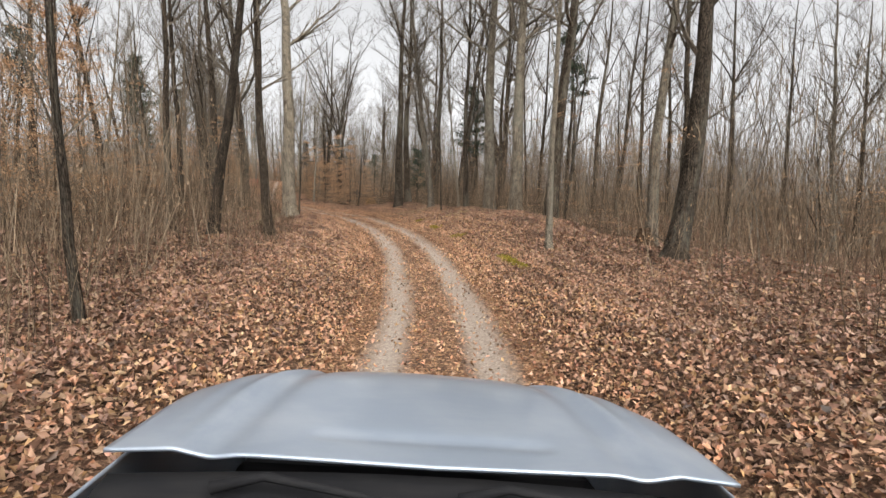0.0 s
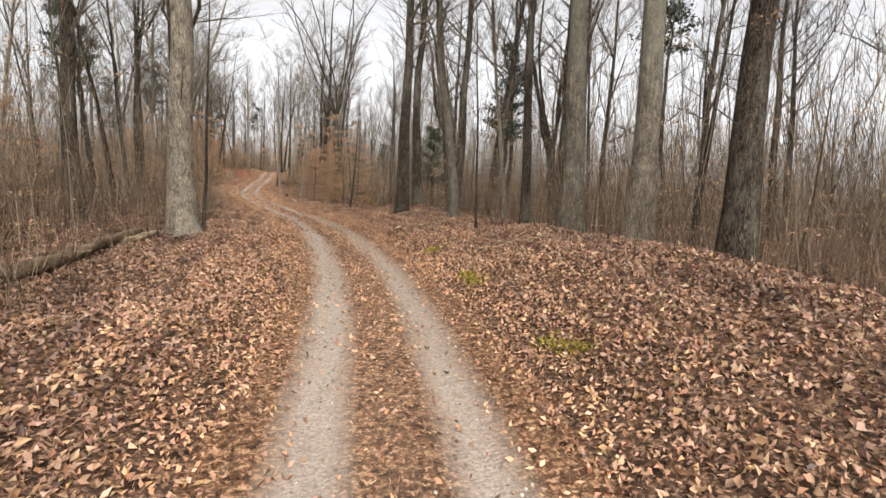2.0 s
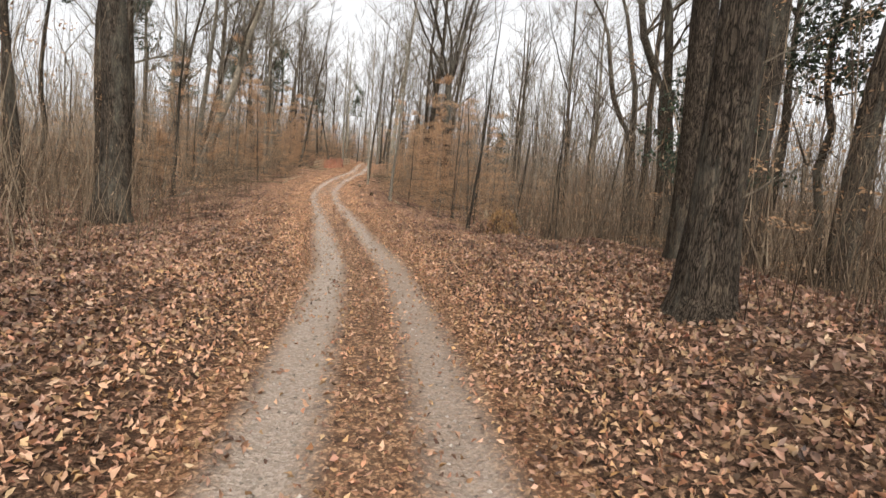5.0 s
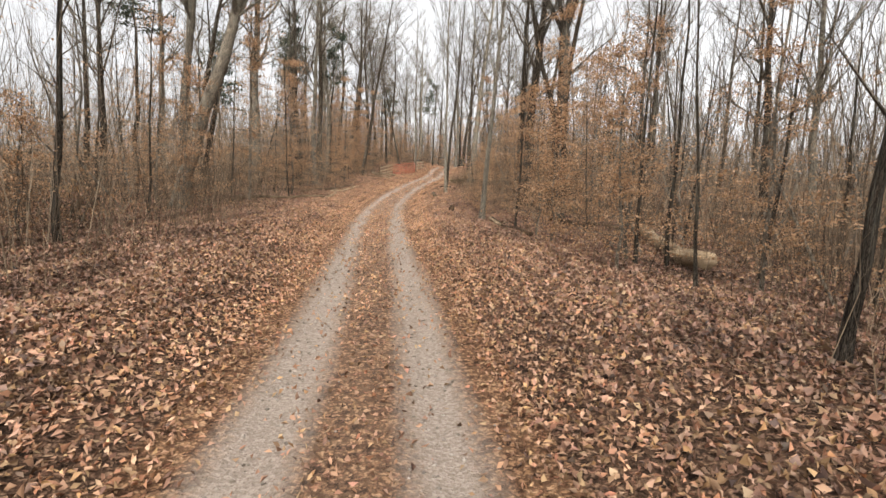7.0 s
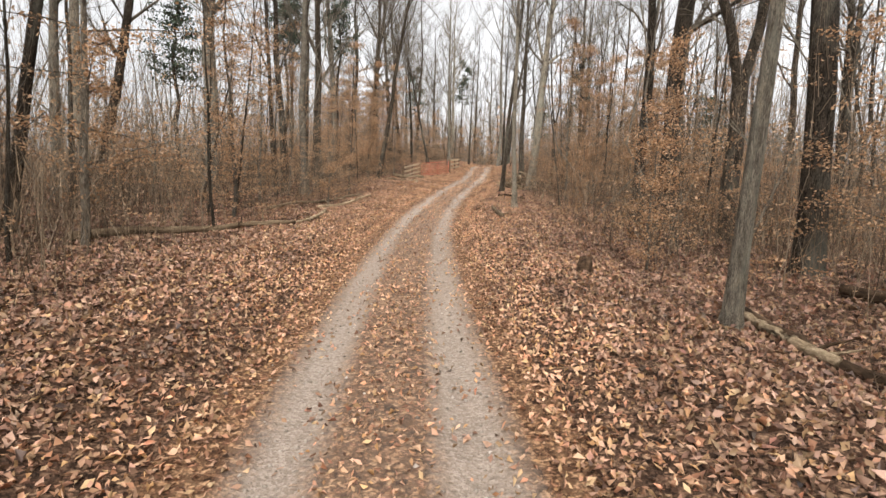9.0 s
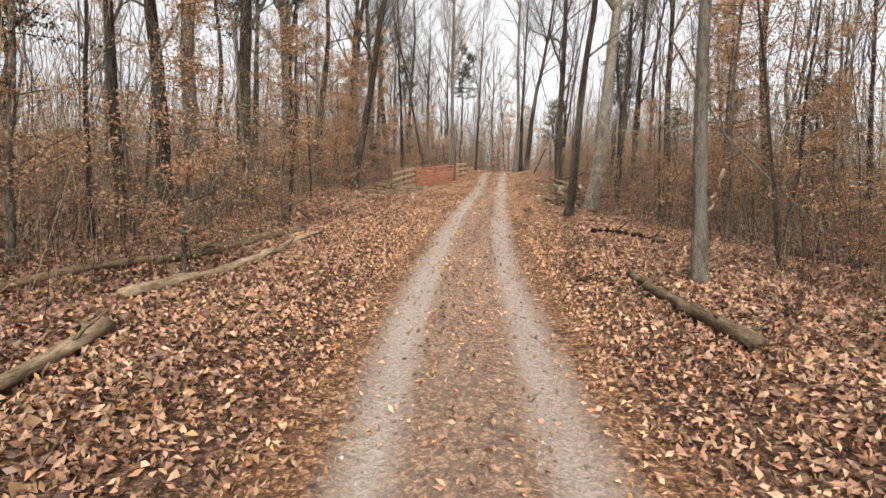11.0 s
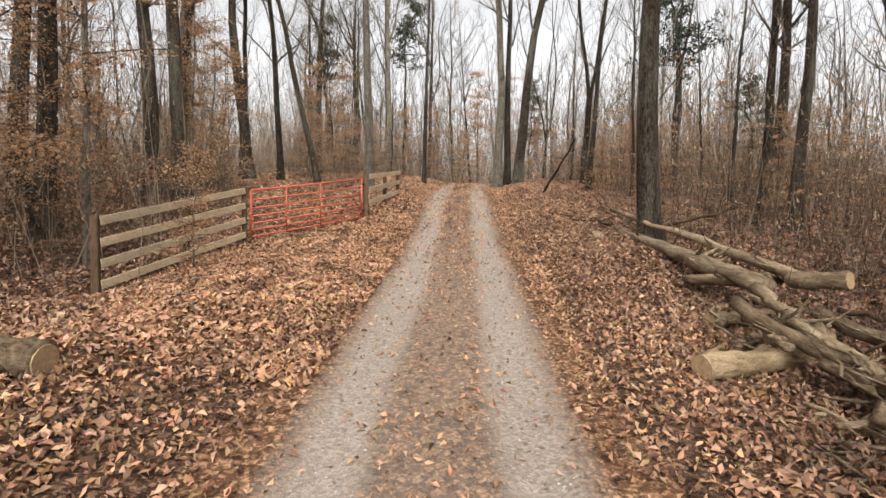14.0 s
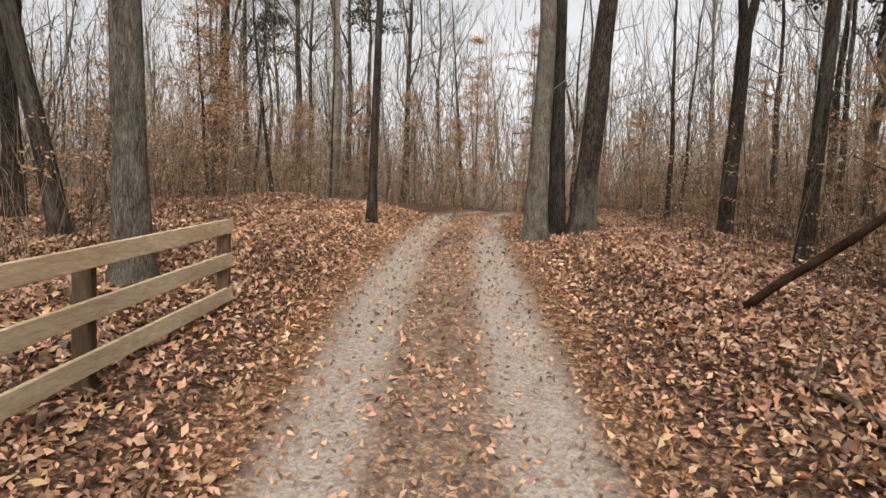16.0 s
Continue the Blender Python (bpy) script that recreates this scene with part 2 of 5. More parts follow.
M_NEEDLE = material("evergreen_needles", build_island((0.0, (0.014, 0.026, 0.013)), (0.6, (0.034, 0.055, 0.026)), (1.0, (0.070, 0.095, 0.046))), 0.7)
M_MOSS = material("moss", build_island((0.0, (0.14, 0.122, 0.02)), (1.0, (0.34, 0.28, 0.045))), 0.95)
M_LOG = material("log_bark", build_log((0.035, 0.024, 0.015), (0.135, 0.096, 0.061), (0.25, 0.192, 0.128)), 0.9)
M_BARE = material("barkless_weathered_wood", build_log((0.060, 0.044, 0.029), (0.240, 0.178, 0.115), (0.43, 0.340, 0.235)), 0.8)
# bark paled and greyed to carry the haze of distance in its colour
M_FAR = material("hazed_far_bark", build_bark((0.085, 0.074, 0.060), (0.200, 0.174, 0.141), (0.33, 0.290, 0.240)), 0.92)
M_DRY_SOIL = material("leaf_strewn_path", lambda n: build_ground(n, DRY_STOPS), 0.9)
M_CUT = material("sawn_end_grain", build_wood((0.30, 0.20, 0.11), (0.48, 0.35, 0.21), (8, 8, 8)), 0.8)
M_PALE = material("fresh_peeled_wood", build_log((0.09, 0.058, 0.032), (0.36, 0.265, 0.160), (0.52, 0.41, 0.27)), 0.85)
M_ROTTEN = material("rotten_wood", build_log((0.014, 0.009, 0.006), (0.055, 0.035, 0.022), (0.12, 0.078, 0.048)), 0.95)
M_BOARD = material("new_fence_lumber", build_wood((0.31, 0.235, 0.15), (0.54, 0.435, 0.30), (3, 3, 14)), 0.75)
M_POST = material("fence_post_wood", build_wood((0.055, 0.036, 0.022), (0.165, 0.108, 0.065), (14, 14, 2)), 0.8)
M_RED = material("red_gate_paint", build_paint((0.47, 0.088, 0.040), (0.30, 0.08, 0.045), 0.6, 9.0), 0.5)
M_STONE = material("gravel_stones", build_island((0.0, (0.15, 0.125, 0.105)), (0.6, (0.32, 0.28, 0.24)), (1.0, (0.52, 0.47, 0.42))), 0.85)
# the paler bluish mottle paints sky and tree reflections into the car's colour
M_CAR = material("silver_car_paint", build_paint((0.29, 0.335, 0.395), (0.44, 0.47, 0.51), 0.7, 3.4), 0.36, 0.55, 0.6)
M_BLACK = material("black_plastic", build_paint((0.010, 0.010, 0.011), (0.035, 0.032, 0.03), 0.4, 8.0), 0.75)
M_RUBBER = material("tyre_rubber", build_paint((0.02, 0.02, 0.02), (0.12, 0.09, 0.07), 0.6, 8.0), 0.85)
M_STEEL = material("wheel_alloy", build_paint((0.45, 0.46, 0.47), (0.2, 0.17, 0.14), 0.5, 9.0), 0.4, 0.8)
M_LAMP = material("headlight_lens", build_paint((0.75, 0.76, 0.78), (0.5, 0.5, 0.5), 0.3, 9.0), 0.12)
M_GLASS = material("windscreen_glass", build_paint((0.03, 0.04, 0.035), (0.06, 0.06, 0.05), 0.3, 6.0), 0.12)


# ---- mesh helpers ----
def mesh_of(name, verts, faces, mat, smooth=False):
    me = bpy.data.meshes.new(name)
    me.from_pydata(verts, [], faces)
    me.materials.append(mat)
    if smooth:
        me.polygons.foreach_set("use_smooth", [True] * len(me.polygons))
    me.update()
    return me


def mesh_np(name, verts, polys, mat, smooth=False):
    """A mesh from a vertex array and a list of polygon arrays, one for each number of corners."""
    me = bpy.data.meshes.new(name)
    me.vertices.add(len(verts))
    me.vertices.foreach_set("co", np.asarray(verts, np.float32).ravel())
    loops = np.concatenate([p.ravel() for p in polys]).astype(np.int32)
    sizes = np.concatenate([np.full(len(p), p.shape[1]) for p in polys])
    starts = np.concatenate([[0], np.cumsum(sizes)[:-1]]).astype(np.int32)
    me.loops.add(len(loops))
    me.loops.foreach_set("vertex_index", loops)
    me.polygons.add(len(starts))
    me.polygons.foreach_set("loop_start", starts)
    if smooth:
        me.polygons.foreach_set("use_smooth", np.ones(len(starts), bool))
    me.materials.append(mat)
    me.update(calc_edges=True)
    return me


def part(name, bm, mat, parent, label="", smooth=False):
    """Links a bmesh, or a ready mesh, as one part under its thing."""
    if isinstance(bm, bpy.types.Mesh):
        me = bm
    else:
        me = bpy.data.meshes.new(name)
        bm.to_mesh(me)
        bm.free()
        me.materials.append(mat)
        if smooth:
            me.polygons.foreach_set("use_smooth", [True] * len(me.polygons))
    ob = new(name, me)
    ob.parent = parent
    if label:
        tagged(ob, label)
    return ob


def thing(name, label, category, group="", m=None):
    ob = tagged(new(name), label, category, group)
    if m is not None:
        ob.matrix_basis = m
    return ob


class Soup:
    """Vertices and faces of tubes, gathered for one mesh."""

    def __init__(self):
        self.v, self.f = [], []

    def tube(self, pts, radii, sides, cap=False, squash=1.0, rough=0.0, rnd=None):
        base, k = len(self.v), len(pts)
        for i, (p, r) in enumerate(zip(pts, radii)):
            d = (pts[min(i + 1, k - 1)] - pts[max(i - 1, 0)]).normalized()
            u = d.orthogonal() if abs(d.z) < 0.9 else d.cross(Vector((0, 1, 0)))
            u = u.normalized()
            w = d.cross(u)
            for j in range(sides):
                a = 2 * math.pi * j / sides
                q = r * (1 + (rnd.uniform(-rough, rough) if rough else 0))
                self.v.append(p + u * (q * math.cos(a)) + w * (q * math.sin(a) * squash))
        for i in range(k - 1):
            for j in range(sides):
                a, b = base + i * sides + j, base + i * sides + (j + 1) % sides
                self.f.append((a, b, b + sides, a + sides))
        if cap:
            self.f.append(tuple(base + j for j in reversed(range(sides))))
            self.f.append(tuple(base + (k - 1) * sides + j for j in range(sides)))

    def mesh(self, name, mat, smooth=True):
        return mesh_of(name, self.v, self.f, mat, smooth)


def boxed(bm, size, at, rot=None, bevel=0.006):
    g = bmesh.ops.create_cube(bm, size=1.0)["verts"]
    m = Matrix.Translation(at) @ (rot or Matrix()) @ Matrix.Diagonal((*size, 1))
    bmesh.ops.transform(bm, matrix=m, verts=g)
    if bevel:
        es = list({e for v in g for e in v.link_edges})
        bmesh.ops.bevel(bm, geom=es, offset=bevel, segments=1, affect="EDGES")
    return bm


# ---- the lie of the land ----
ROAD_Y = (-8, 0, 9.1, 15.7, 20.2, 25.2, 30, 34, 38.5, 43, 49, 55, 61, 66, 70, 75, 80, 85, 91.5, 96, 102, 108.3, 114, 120, 130, 150)
ROAD_X = (-2.9, 0.1, 3.2, 4.83, 5.5, 6.0, 6.1, 6.05, 5.93, 5.6, 4.75, 3.77, 2.76, 2.0, 1.5, 1.05, 0.92, 1.0, 1.3, 1.52, 1.93, 2.27, 2.66, 3.5, 6.0, 14.0)
RISE_Y = (-60, -8, 0, 9.1, 15.7, 20.2, 27, 33.5, 38.5, 44, 50, 56, 61, 66, 70, 76, 84, 91.6, 96, 103, 107, 110.5, 114, 120, 130, 160, 400)
RISE_Z = (-2, -0.5, 0, 0.52, 1.2, 1.65, 2.2, 2.72, 2.98, 3.35, 3.72, 4.32, 4.7, 5.1, 5.55, 6.15, 7.25, 8.3, 8.85, 9.75, 10.55, 11.35, 12.0, 12.8, 13.4, 14.2, 16)
FINE_Y = np.arange(-60, 400, 0.5)


def eased(values_y, values):
    raw = np.interp(FINE_Y, values_y, values)
    k = np.exp(-np.linspace(-2, 2, 13) ** 2)
    k /= k.sum()
    return np.convolve(np.pad(raw, 6, mode="edge"), k, mode="valid")


FINE_X, FINE_Z = eased(ROAD_Y, ROAD_X), eased(RISE_Y, RISE_Z)


def road_x(y):
    return np.interp(y, FINE_Y, FINE_X)


def step(a, b, x):
    u = np.clip((np.asarray(x, float) - a) / (b - a), 0, 1)
    return u * u * (3 - 2 * u)


def height(x, y):
    """The ground's height, for numbers or arrays."""
    x, y = np.asarray(x, float), np.asarray(y, float)
    dx = x - road_x(y)
    a = np.abs(dx)
    z = np.interp(y, FINE_Y, FINE_Z)
    gate = 1 - np.exp(-((y - 105.0) / 3.2) ** 2) * (dx < 0)
    z = z + 0.3 * step(1.2, 3.2, a) * gate
    z = z + 0.75 * np.exp(-((dx - 5.5) / 2.8) ** 2) * step(12, 19, y) * (1 - step(40, 50, y))
    z = z - 0.07 * np.clip(dx - 6, 0, 30) * step(2, 10, y) * (1 - step(23, 32, y))
    z = z - 0.10 * np.clip(dx - 4, 0, 40) * step(38, 58, y) * (1 - step(78, 98, y))
    z = z - 0.33 * step(1.4, 3.4, dx) * step(84, 93, y) * (1 - step(98.5, 102.5, y))
    z = z - 0.45 * np.exp(-((x + 4.1) / 1.5) ** 2 - ((y - 100.6) / 2.0) ** 2)
    z = z - 0.045 * np.exp(-((a - 0.72) / 0.22) ** 2)
    far = step(1.6, 5.0, a)
    z = z + far * (0.07 * np.sin(x * 1.3 + 0.4 * y) * np.sin(y * 0.9 + 1.0) + 0.05 * np.sin(2.7 * x - 1.1 * y) + 0.12 * np.sin(0.31 * x + 0.23 * y))
    return z


def gz(x, y):
    return float(height(x, y))


def sheet(name, dxs, ys, mat):
    nx, ny = len(dxs), len(ys)
    yy, dd = np.meshgrid(ys, dxs, indexing="ij")
    spread = 1 - step(40, 300, np.abs(dd))
    xx = road_x(yy) * spread + dd
    v = np.stack([xx, yy, height(xx, yy)], -1).reshape(-1, 3)
    i = (np.arange(ny - 1)[:, None] * nx + np.arange(nx - 1)[None]).ravel()
    quads = np.stack([i, i + 1, i + nx + 1, i + nx], 1)
    me = mesh_np(name, v, [quads], mat, True)
    me.attributes.new("lane", "FLOAT", "POINT").data.foreach_set("value", dd.ravel().astype(np.float32))
    return new(name, me)


YS = np.concatenate([np.linspace(-600, -12, 24), np.arange(-8, 126, 0.35), np.linspace(127, 200, 60), np.linspace(210, 900, 30)])
SIDE = np.concatenate([np.arange(1.6, 6, 0.25), np.arange(6, 16, 0.6), np.arange(16, 40, 2.0), np.linspace(41, 900, 26)])
tagged(sheet("ground_east", SIDE, YS, M_GROUND), "forest floor thick with brown fallen leaves", "ground", kind="structure")
tagged(sheet("ground_west", -SIDE[::-1], YS, M_GROUND), "forest floor thick with brown fallen leaves", "ground", kind="structure")
tagged(sheet("road", np.linspace(-1.6, 1.6, 33), YS, M_TRACK), "two-rut gravel forest track with leaves between the ruts", "road", kind="structure")

PATH_Y, PATH_X = (105.2, 106.8, 107.8, 110.8, 114.0, 118.0, 124.0, 140.0), (-1.2, -1.6, -2.6, -4.3, -5.7, -7.2, -9.8, -18.0)


def off_path(x, y):
    """Distance from the side path that leaves through the gate."""
    return np.where((y > 105.6) & (y < 135) & (x < 0.2), np.abs(x - np.interp(y, PATH_Y, PATH_X)), 99.0)


ys = np.arange(106.4, 134, 0.4)
dd = np.linspace(-1.25, 1.25, 9)
yy, aa = np.meshgrid(ys, dd, indexing="ij")
xx = np.interp(yy, PATH_Y, PATH_X) + aa * (1 + 0.12 * np.sin(yy * 1.1))
i = (np.arange(len(ys) - 1)[:, None] * 9 + np.arange(8)[None]).ravel()
vv = np.stack([xx, yy, height(xx, yy) + 0.03 - 0.05 * (np.abs(aa) / 1.25) ** 4], -1).reshape(-1, 3)
tagged(new("path", mesh_np("path", vv, [np.stack([i, i + 1, i + 10, i + 9], 1)], M_DRY_SOIL, True)), "leaf-strewn side path leading off behind the gate", "path", kind="structure")

# ---- trees ----
R0 = {"d": 0.24, "p": 0.26, "f": 0.24, "v": 0.26, "s": 0.09}


def grow(seed, kind):
    """Trunk and crown of a bare tree of unit girth R0[kind], standing at the origin."""
    rnd = random.Random(seed)
    r0 = R0[kind]
    tall = {"d": 21, "p": 23, "f": 20, "v": 23, "s": 10.5}[kind] * rnd.uniform(0.9, 1.1)
    trunk, crown = Soup(), Soup()
    wob = 0.09 if kind != "s" else 0.13

    def stem(start, way, length, r_a, r_b, segs, sides, soup, bend):
        pts, rad, p, d = [start], [r_a], start.copy(), way.normalized()
        for i in range(1, segs + 1):
            d = (d + Vector((rnd.gauss(0, bend), rnd.gauss(0, bend), 0.03))).normalized()
            if soup is trunk and start.z <= 0.0:
                d = (d * 0.45 + Vector((-p.x * 0.10, -p.y * 0.10, 0.55))).normalized()
            p = p + d * (length / segs)
            pts.append(p.copy())
            rad.append(r_a + (r_b - r_a) * (i / segs) ** 0.85)
        if soup is trunk and start.z <= 0.0:
            rad[0] *= 1.75
            pts.insert(1, pts[0].lerp(pts[1], 0.35))
            rad.insert(1, r_a * 1.14)
        soup.tube(pts, rad, sides, rough=0.06 if soup is trunk else 0.0, rnd=rnd)
        return pts, rad

    def twigs(p, d, size, count):
        for _ in range(count):
            w = (d + Vector((rnd.gauss(0, 0.55), rnd.gauss(0, 0.55), rnd.gauss(0.25, 0.35)))).normalized()
            mid = p + w * size * 0.5 + Vector((rnd.gauss(0, 0.04), rnd.gauss(0, 0.04), 0.03)) * size
            o = w.orthogonal().normalized() * 0.0085
            k = len(crown.v)
            crown.v += [p + o, p - o, p + w.cross(o), mid + w * size * 0.5]
            crown.f += [(k, k + 1, k + 3), (k + 1, k + 2, k + 3)]

    def limb(p, d, length, r, level):
        pts, rad = stem(p, d, length, r, max(0.008, r * 0.25), 5 if level == 0 else 1, 4 if level == 0 else 3, crown, 0.16)
        if level == 0:
            for i in range(1, len(pts)):
                for _ in range(2):
                    w = ((pts[i] - pts[i - 1]).normalized() + Vector((rnd.gauss(0, 0.6), rnd.gauss(0, 0.6), rnd.uniform(0, 0.6)))).normalized()
                    limb(pts[i], w, length * rnd.uniform(0.22, 0.42), max(0.012, rad[i] * 0.5), 1)
        else:
            for i in range(1, len(pts)):
                twigs(pts[i], (pts[i] - pts[i - 1]).normalized(), rnd.uniform(0.6, 1.2), 2)
                twigs(pts[i - 1].lerp(pts[i], 0.5), (pts[i] - pts[i - 1]).normalized(), rnd.uniform(0.5, 1.0), 1)

    leaders = []
    if kind in "fv":
        split = rnd.uniform(4.5, 7.5) if kind == "f" else rnd.uniform(9.2, 10.2)
        pts, rad = stem(Vector((0, 0, -0.3)), Vector((0, 0, 1)), split, r0, r0 * 0.82, 7, 12, trunk, 0.06)
        for i in range(rnd.choice((2, 3)) if kind == "f" else 6):
            a = rnd.uniform(0, 6.28) if i == 0 else a + 2.4
            way = Vector((0.30 * math.cos(a), 0.30 * math.sin(a), 1))
            leaders.append(stem(pts[-1] - Vector((0, 0, 0.25)), way, tall - split, r0 * (0.58 if kind == "f" else 0.42), 0.03, 9, 9, trunk, 0.10))
    else:
        leaders.append(stem(Vector((0, 0, -0.3)), Vector((0, 0, 1)), tall, r0, 0.03 if kind != "s" else 0.012, 14, 12 if kind != "s" else 7, trunk, wob * 0.8))
        if kind != "s":  # main limbs that rise steeply beside the leader
            pts, rad = leaders[0]
            for _ in range(rnd.choice((2, 3, 3, 4))):
                i = rnd.randrange(6, 11)
                a = rnd.uniform(0, 6.28)
                way = Vector((0.55 * math.cos(a), 0.55 * math.sin(a), 1))
                leaders.append(stem(pts[i], way, rnd.uniform(5, 9), rad[i] * 0.55, 0.02, 7, 7, trunk, 0.12))
    for j, (pts, rad) in enumerate(leaders):
        low = {"d": 5.5, "p": 7.0, "f": 6.0, "v": 9.0, "s": 1.8}[kind]
        for i, p in enumerate(pts):
            if p.z < low:
                continue
            for _ in range(2 if kind == "s" else rnd.choice((1, 1, 2) if j == 0 else (0, 1, 1))):
                a = rnd.uniform(0, 6.28)
                w = Vector((math.cos(a), math.sin(a), rnd.uniform(0.5, 1.6)))
                if kind == "s":
                    limb(p, w, rnd.uniform(0.8, 2.0), max(0.010, rad[i] * 0.4), 1)
                else:
                    limb(p, w, rnd.uniform(2.0, 4.8) * (1.15 - p.z / tall * 0.6), max(0.02, rad[i] * 0.45), 0)
        if kind != "s":  # a few dead side shoots low on the trunk
            for _ in range(3):
                i = rnd.randrange(1, min(6, len(pts)))
                a = rnd.uniform(0, 6.28)
                limb(pts[i], Vector((math.cos(a), math.sin(a), 0.5)), rnd.uniform(0.6, 1.6), 0.015, 1)
    bark = M_BARK_P if kind == "p" else M_BARK_D
    return trunk.mesh("trunk", bark), crown.mesh("crown", M_TWIG if kind != "p" else M_BARK_P, False)


PROTO = {k: [grow(17 * i + ord(k), k) for i in range(n)] for k, n in (("d", 6), ("p", 4), ("f", 4), ("v", 1), ("s", 5))}
TREE_LABEL = {
    "d": "tall leafless tree with dark furrowed bark",
    "p": "tall leafless tree with pale grey lichen-spotted bark",
    "f": "leafless tree whose trunk forks into upright stems",
    "v": "tall leafless tree fanning out into many stems high up",
    "s": "slender leafless sapling with thin dark stem",
}


def tree(x, y, r, lean, kind, rnd, group="trees beside the track"):
    if kind == "d" and r < 0.115:
        kind = "s"
    trunk, crown = rnd.choice(PROTO[kind])
    k = r / R0[kind]
    tz = min(1.25, max(0.75, k ** 0.35))
    # lean is to the camera's right, which is near +x along the whole walk
    m = pose(x, y, gz(x, y) + 0.02, 0, lean, 0) @ pose(0, 0, 0, 0, 0, rnd.uniform(0, 360)) @ Matrix.Diagonal((k, k, tz, 1))
    t = thing("tree", TREE_LABEL[kind], "tree", group, m)
    part("trunk", trunk, None, t)
    part("crown", crown, None, t, "bare branching twigs")
    return t


# x, y, girth, lean, kind of each tree that stands out, stretch by stretch up the track
STANDS = []
STANDS.append([(-2.3, 7.8, 0.08, -4, 'd'), (12.9, 12.7, 0.36, 7, 'd'), (8.9, 14.0, 0.12, 3, 'p'), (15.3, 16.3, 0.26, 5, 'p'), (13.3, 20.8, 0.37, 7, 'd'), (-1.6, 19.2, 0.20, 8, 'd'), (0.3, 20.2, 0.19, -2, 'd'), (22.7, 21.9, 0.26, 2, 'd'), (-3.5, 22.7, 0.16, -0, 'd'), (38.0, 23.2, 0.24, -0, 'p'), (12.5, 22.9, 0.34, 3, 'p'), (43.1, 24.7, 0.24, 4, 'd'), (12.1, 25.2, 0.34, 2, 'p'), (10.9, 25.7, 0.16, 1, 'd'), (30.9, 25.8, 0.24, 2, 'd'), (18.0, 26.7, 0.12, 9, 'd')])
STANDS.append([(9.8, 26.8, 0.05, -1, 'd'), (11.6, 28.6, 0.08, -5, 'p'), (41.4, 29.4, 0.24, 5, 'd'), (-3.9, 29.4, 0.17, -2, 'd'), (-10.6, 29.6, 0.19, 1, 'd'), (1.5, 28.7, 0.38, -2, 'p'), (2.0, 28.8, 0.06, 1, 'd'), (10.9, 31.9, 0.22, -5, 'p'), (29.1, 32.2, 0.24, 1, 'd'), (-2.3, 32.7, 0.28, -2, 'd'), (17.0, 33.9, 0.18, 3, 'd'), (25.7, 34.0, 0.24, 5, 'd'), (28.3, 34.2, 0.24, 8, 'd'), (-2.9, 36.3, 0.12, -6, 'd'), (20.1, 36.9, 0.26, 3, 'd'), (10.0, 37.0, 0.33, 2, 'd'), (36.9, 37.3, 0.24, 2, 'd')])
STANDS.append([(19.0, 37.6, 0.28, 4, 'd'), (11.6, 39.8, 0.31, 1, 'd'), (22.8, 39.9, 0.14, -1, 'd'), (-3.2, 40.2, 0.13, -10, 'd'), (20.6, 40.4, 0.21, -3, 'f'), (27.5, 40.5, 0.24, 3, 'd'), (-10.2, 41.0, 0.24, -7, 'd'), (21.5, 41.7, 0.26, -3, 'f'), (17.0, 42.0, 0.34, 8, 'd'), (14.8, 42.7, 0.36, 3, 'd'), (26.4, 43.5, 0.24, 3, 'd'), (-1.4, 45.8, 0.42, -3, 'd'), (-4.4, 47.0, 0.15, -5, 'd'), (16.9, 49.5, 0.33, -3, 'f'), (9.2, 49.7, 0.07, 4, 'd'), (22.3, 51.0, 0.26, 3, 'd')])
STANDS.append([(-5.0, 52.4, 0.26, -1, 'd'), (-5.6, 55.5, 0.22, 0, 'd'), (-3.8, 56.1, 0.10, -1, 'd'), (19.8, 56.9, 0.24, 1, 'd'), (24.7, 57.3, 0.26, 4, 'd'), (-14.5, 71.8, 0.16, 0, 'd'), (21.8, 62.0, 0.38, -1, 'f'), (-5.7, 64.3, 0.30, 15, 'p'), (-5.9, 64.9, 0.20, 3, 'p'), (6.4, 65.6, 0.115, 4, 'p'), (35.1, 66.8, 0.26, 5, 'd'), (-7.7, 69.5, 0.16, 11, 'd'), (20.3, 69.8, 0.24, -1, 'd'), (22.7, 69.9, 0.24, -0, 'p'), (-15.6, 72.0, 0.17, 0, 'd'), (10.6, 71.0, 0.30, 0, 'v')])
STANDS.append([(-10.1, 74.0, 0.11, -2, 'd'), (-16.2, 74.2, 0.22, -2, 'd'), (11.2, 76.1, 0.30, 1, 'f'), (-12.2, 77.1, 0.24, -2, 'p'), (9.6, 77.4, 0.37, 2, 'd'), (4.4, 79.5, 0.11, -1, 'p'), (9.4, 79.7, 0.25, 1, 'd'), (-16.0, 79.9, 0.26, -2, 'p'), (-14.7, 80.6, 0.26, 12, 'd'), (-10.7, 82.8, 0.40, 2, 'p'), (-7.3, 83.3, 0.14, -4, 'd'), (19.7, 83.9, 0.24, 2, 'd'), (-6.4, 84.6, 0.22, 0, 'p'), (25.6, 84.8, 0.20, 3, 'd'), (20.7, 85.2, 0.26, -1, 'd'), (12.9, 85.3, 0.26, -1, 'f')])
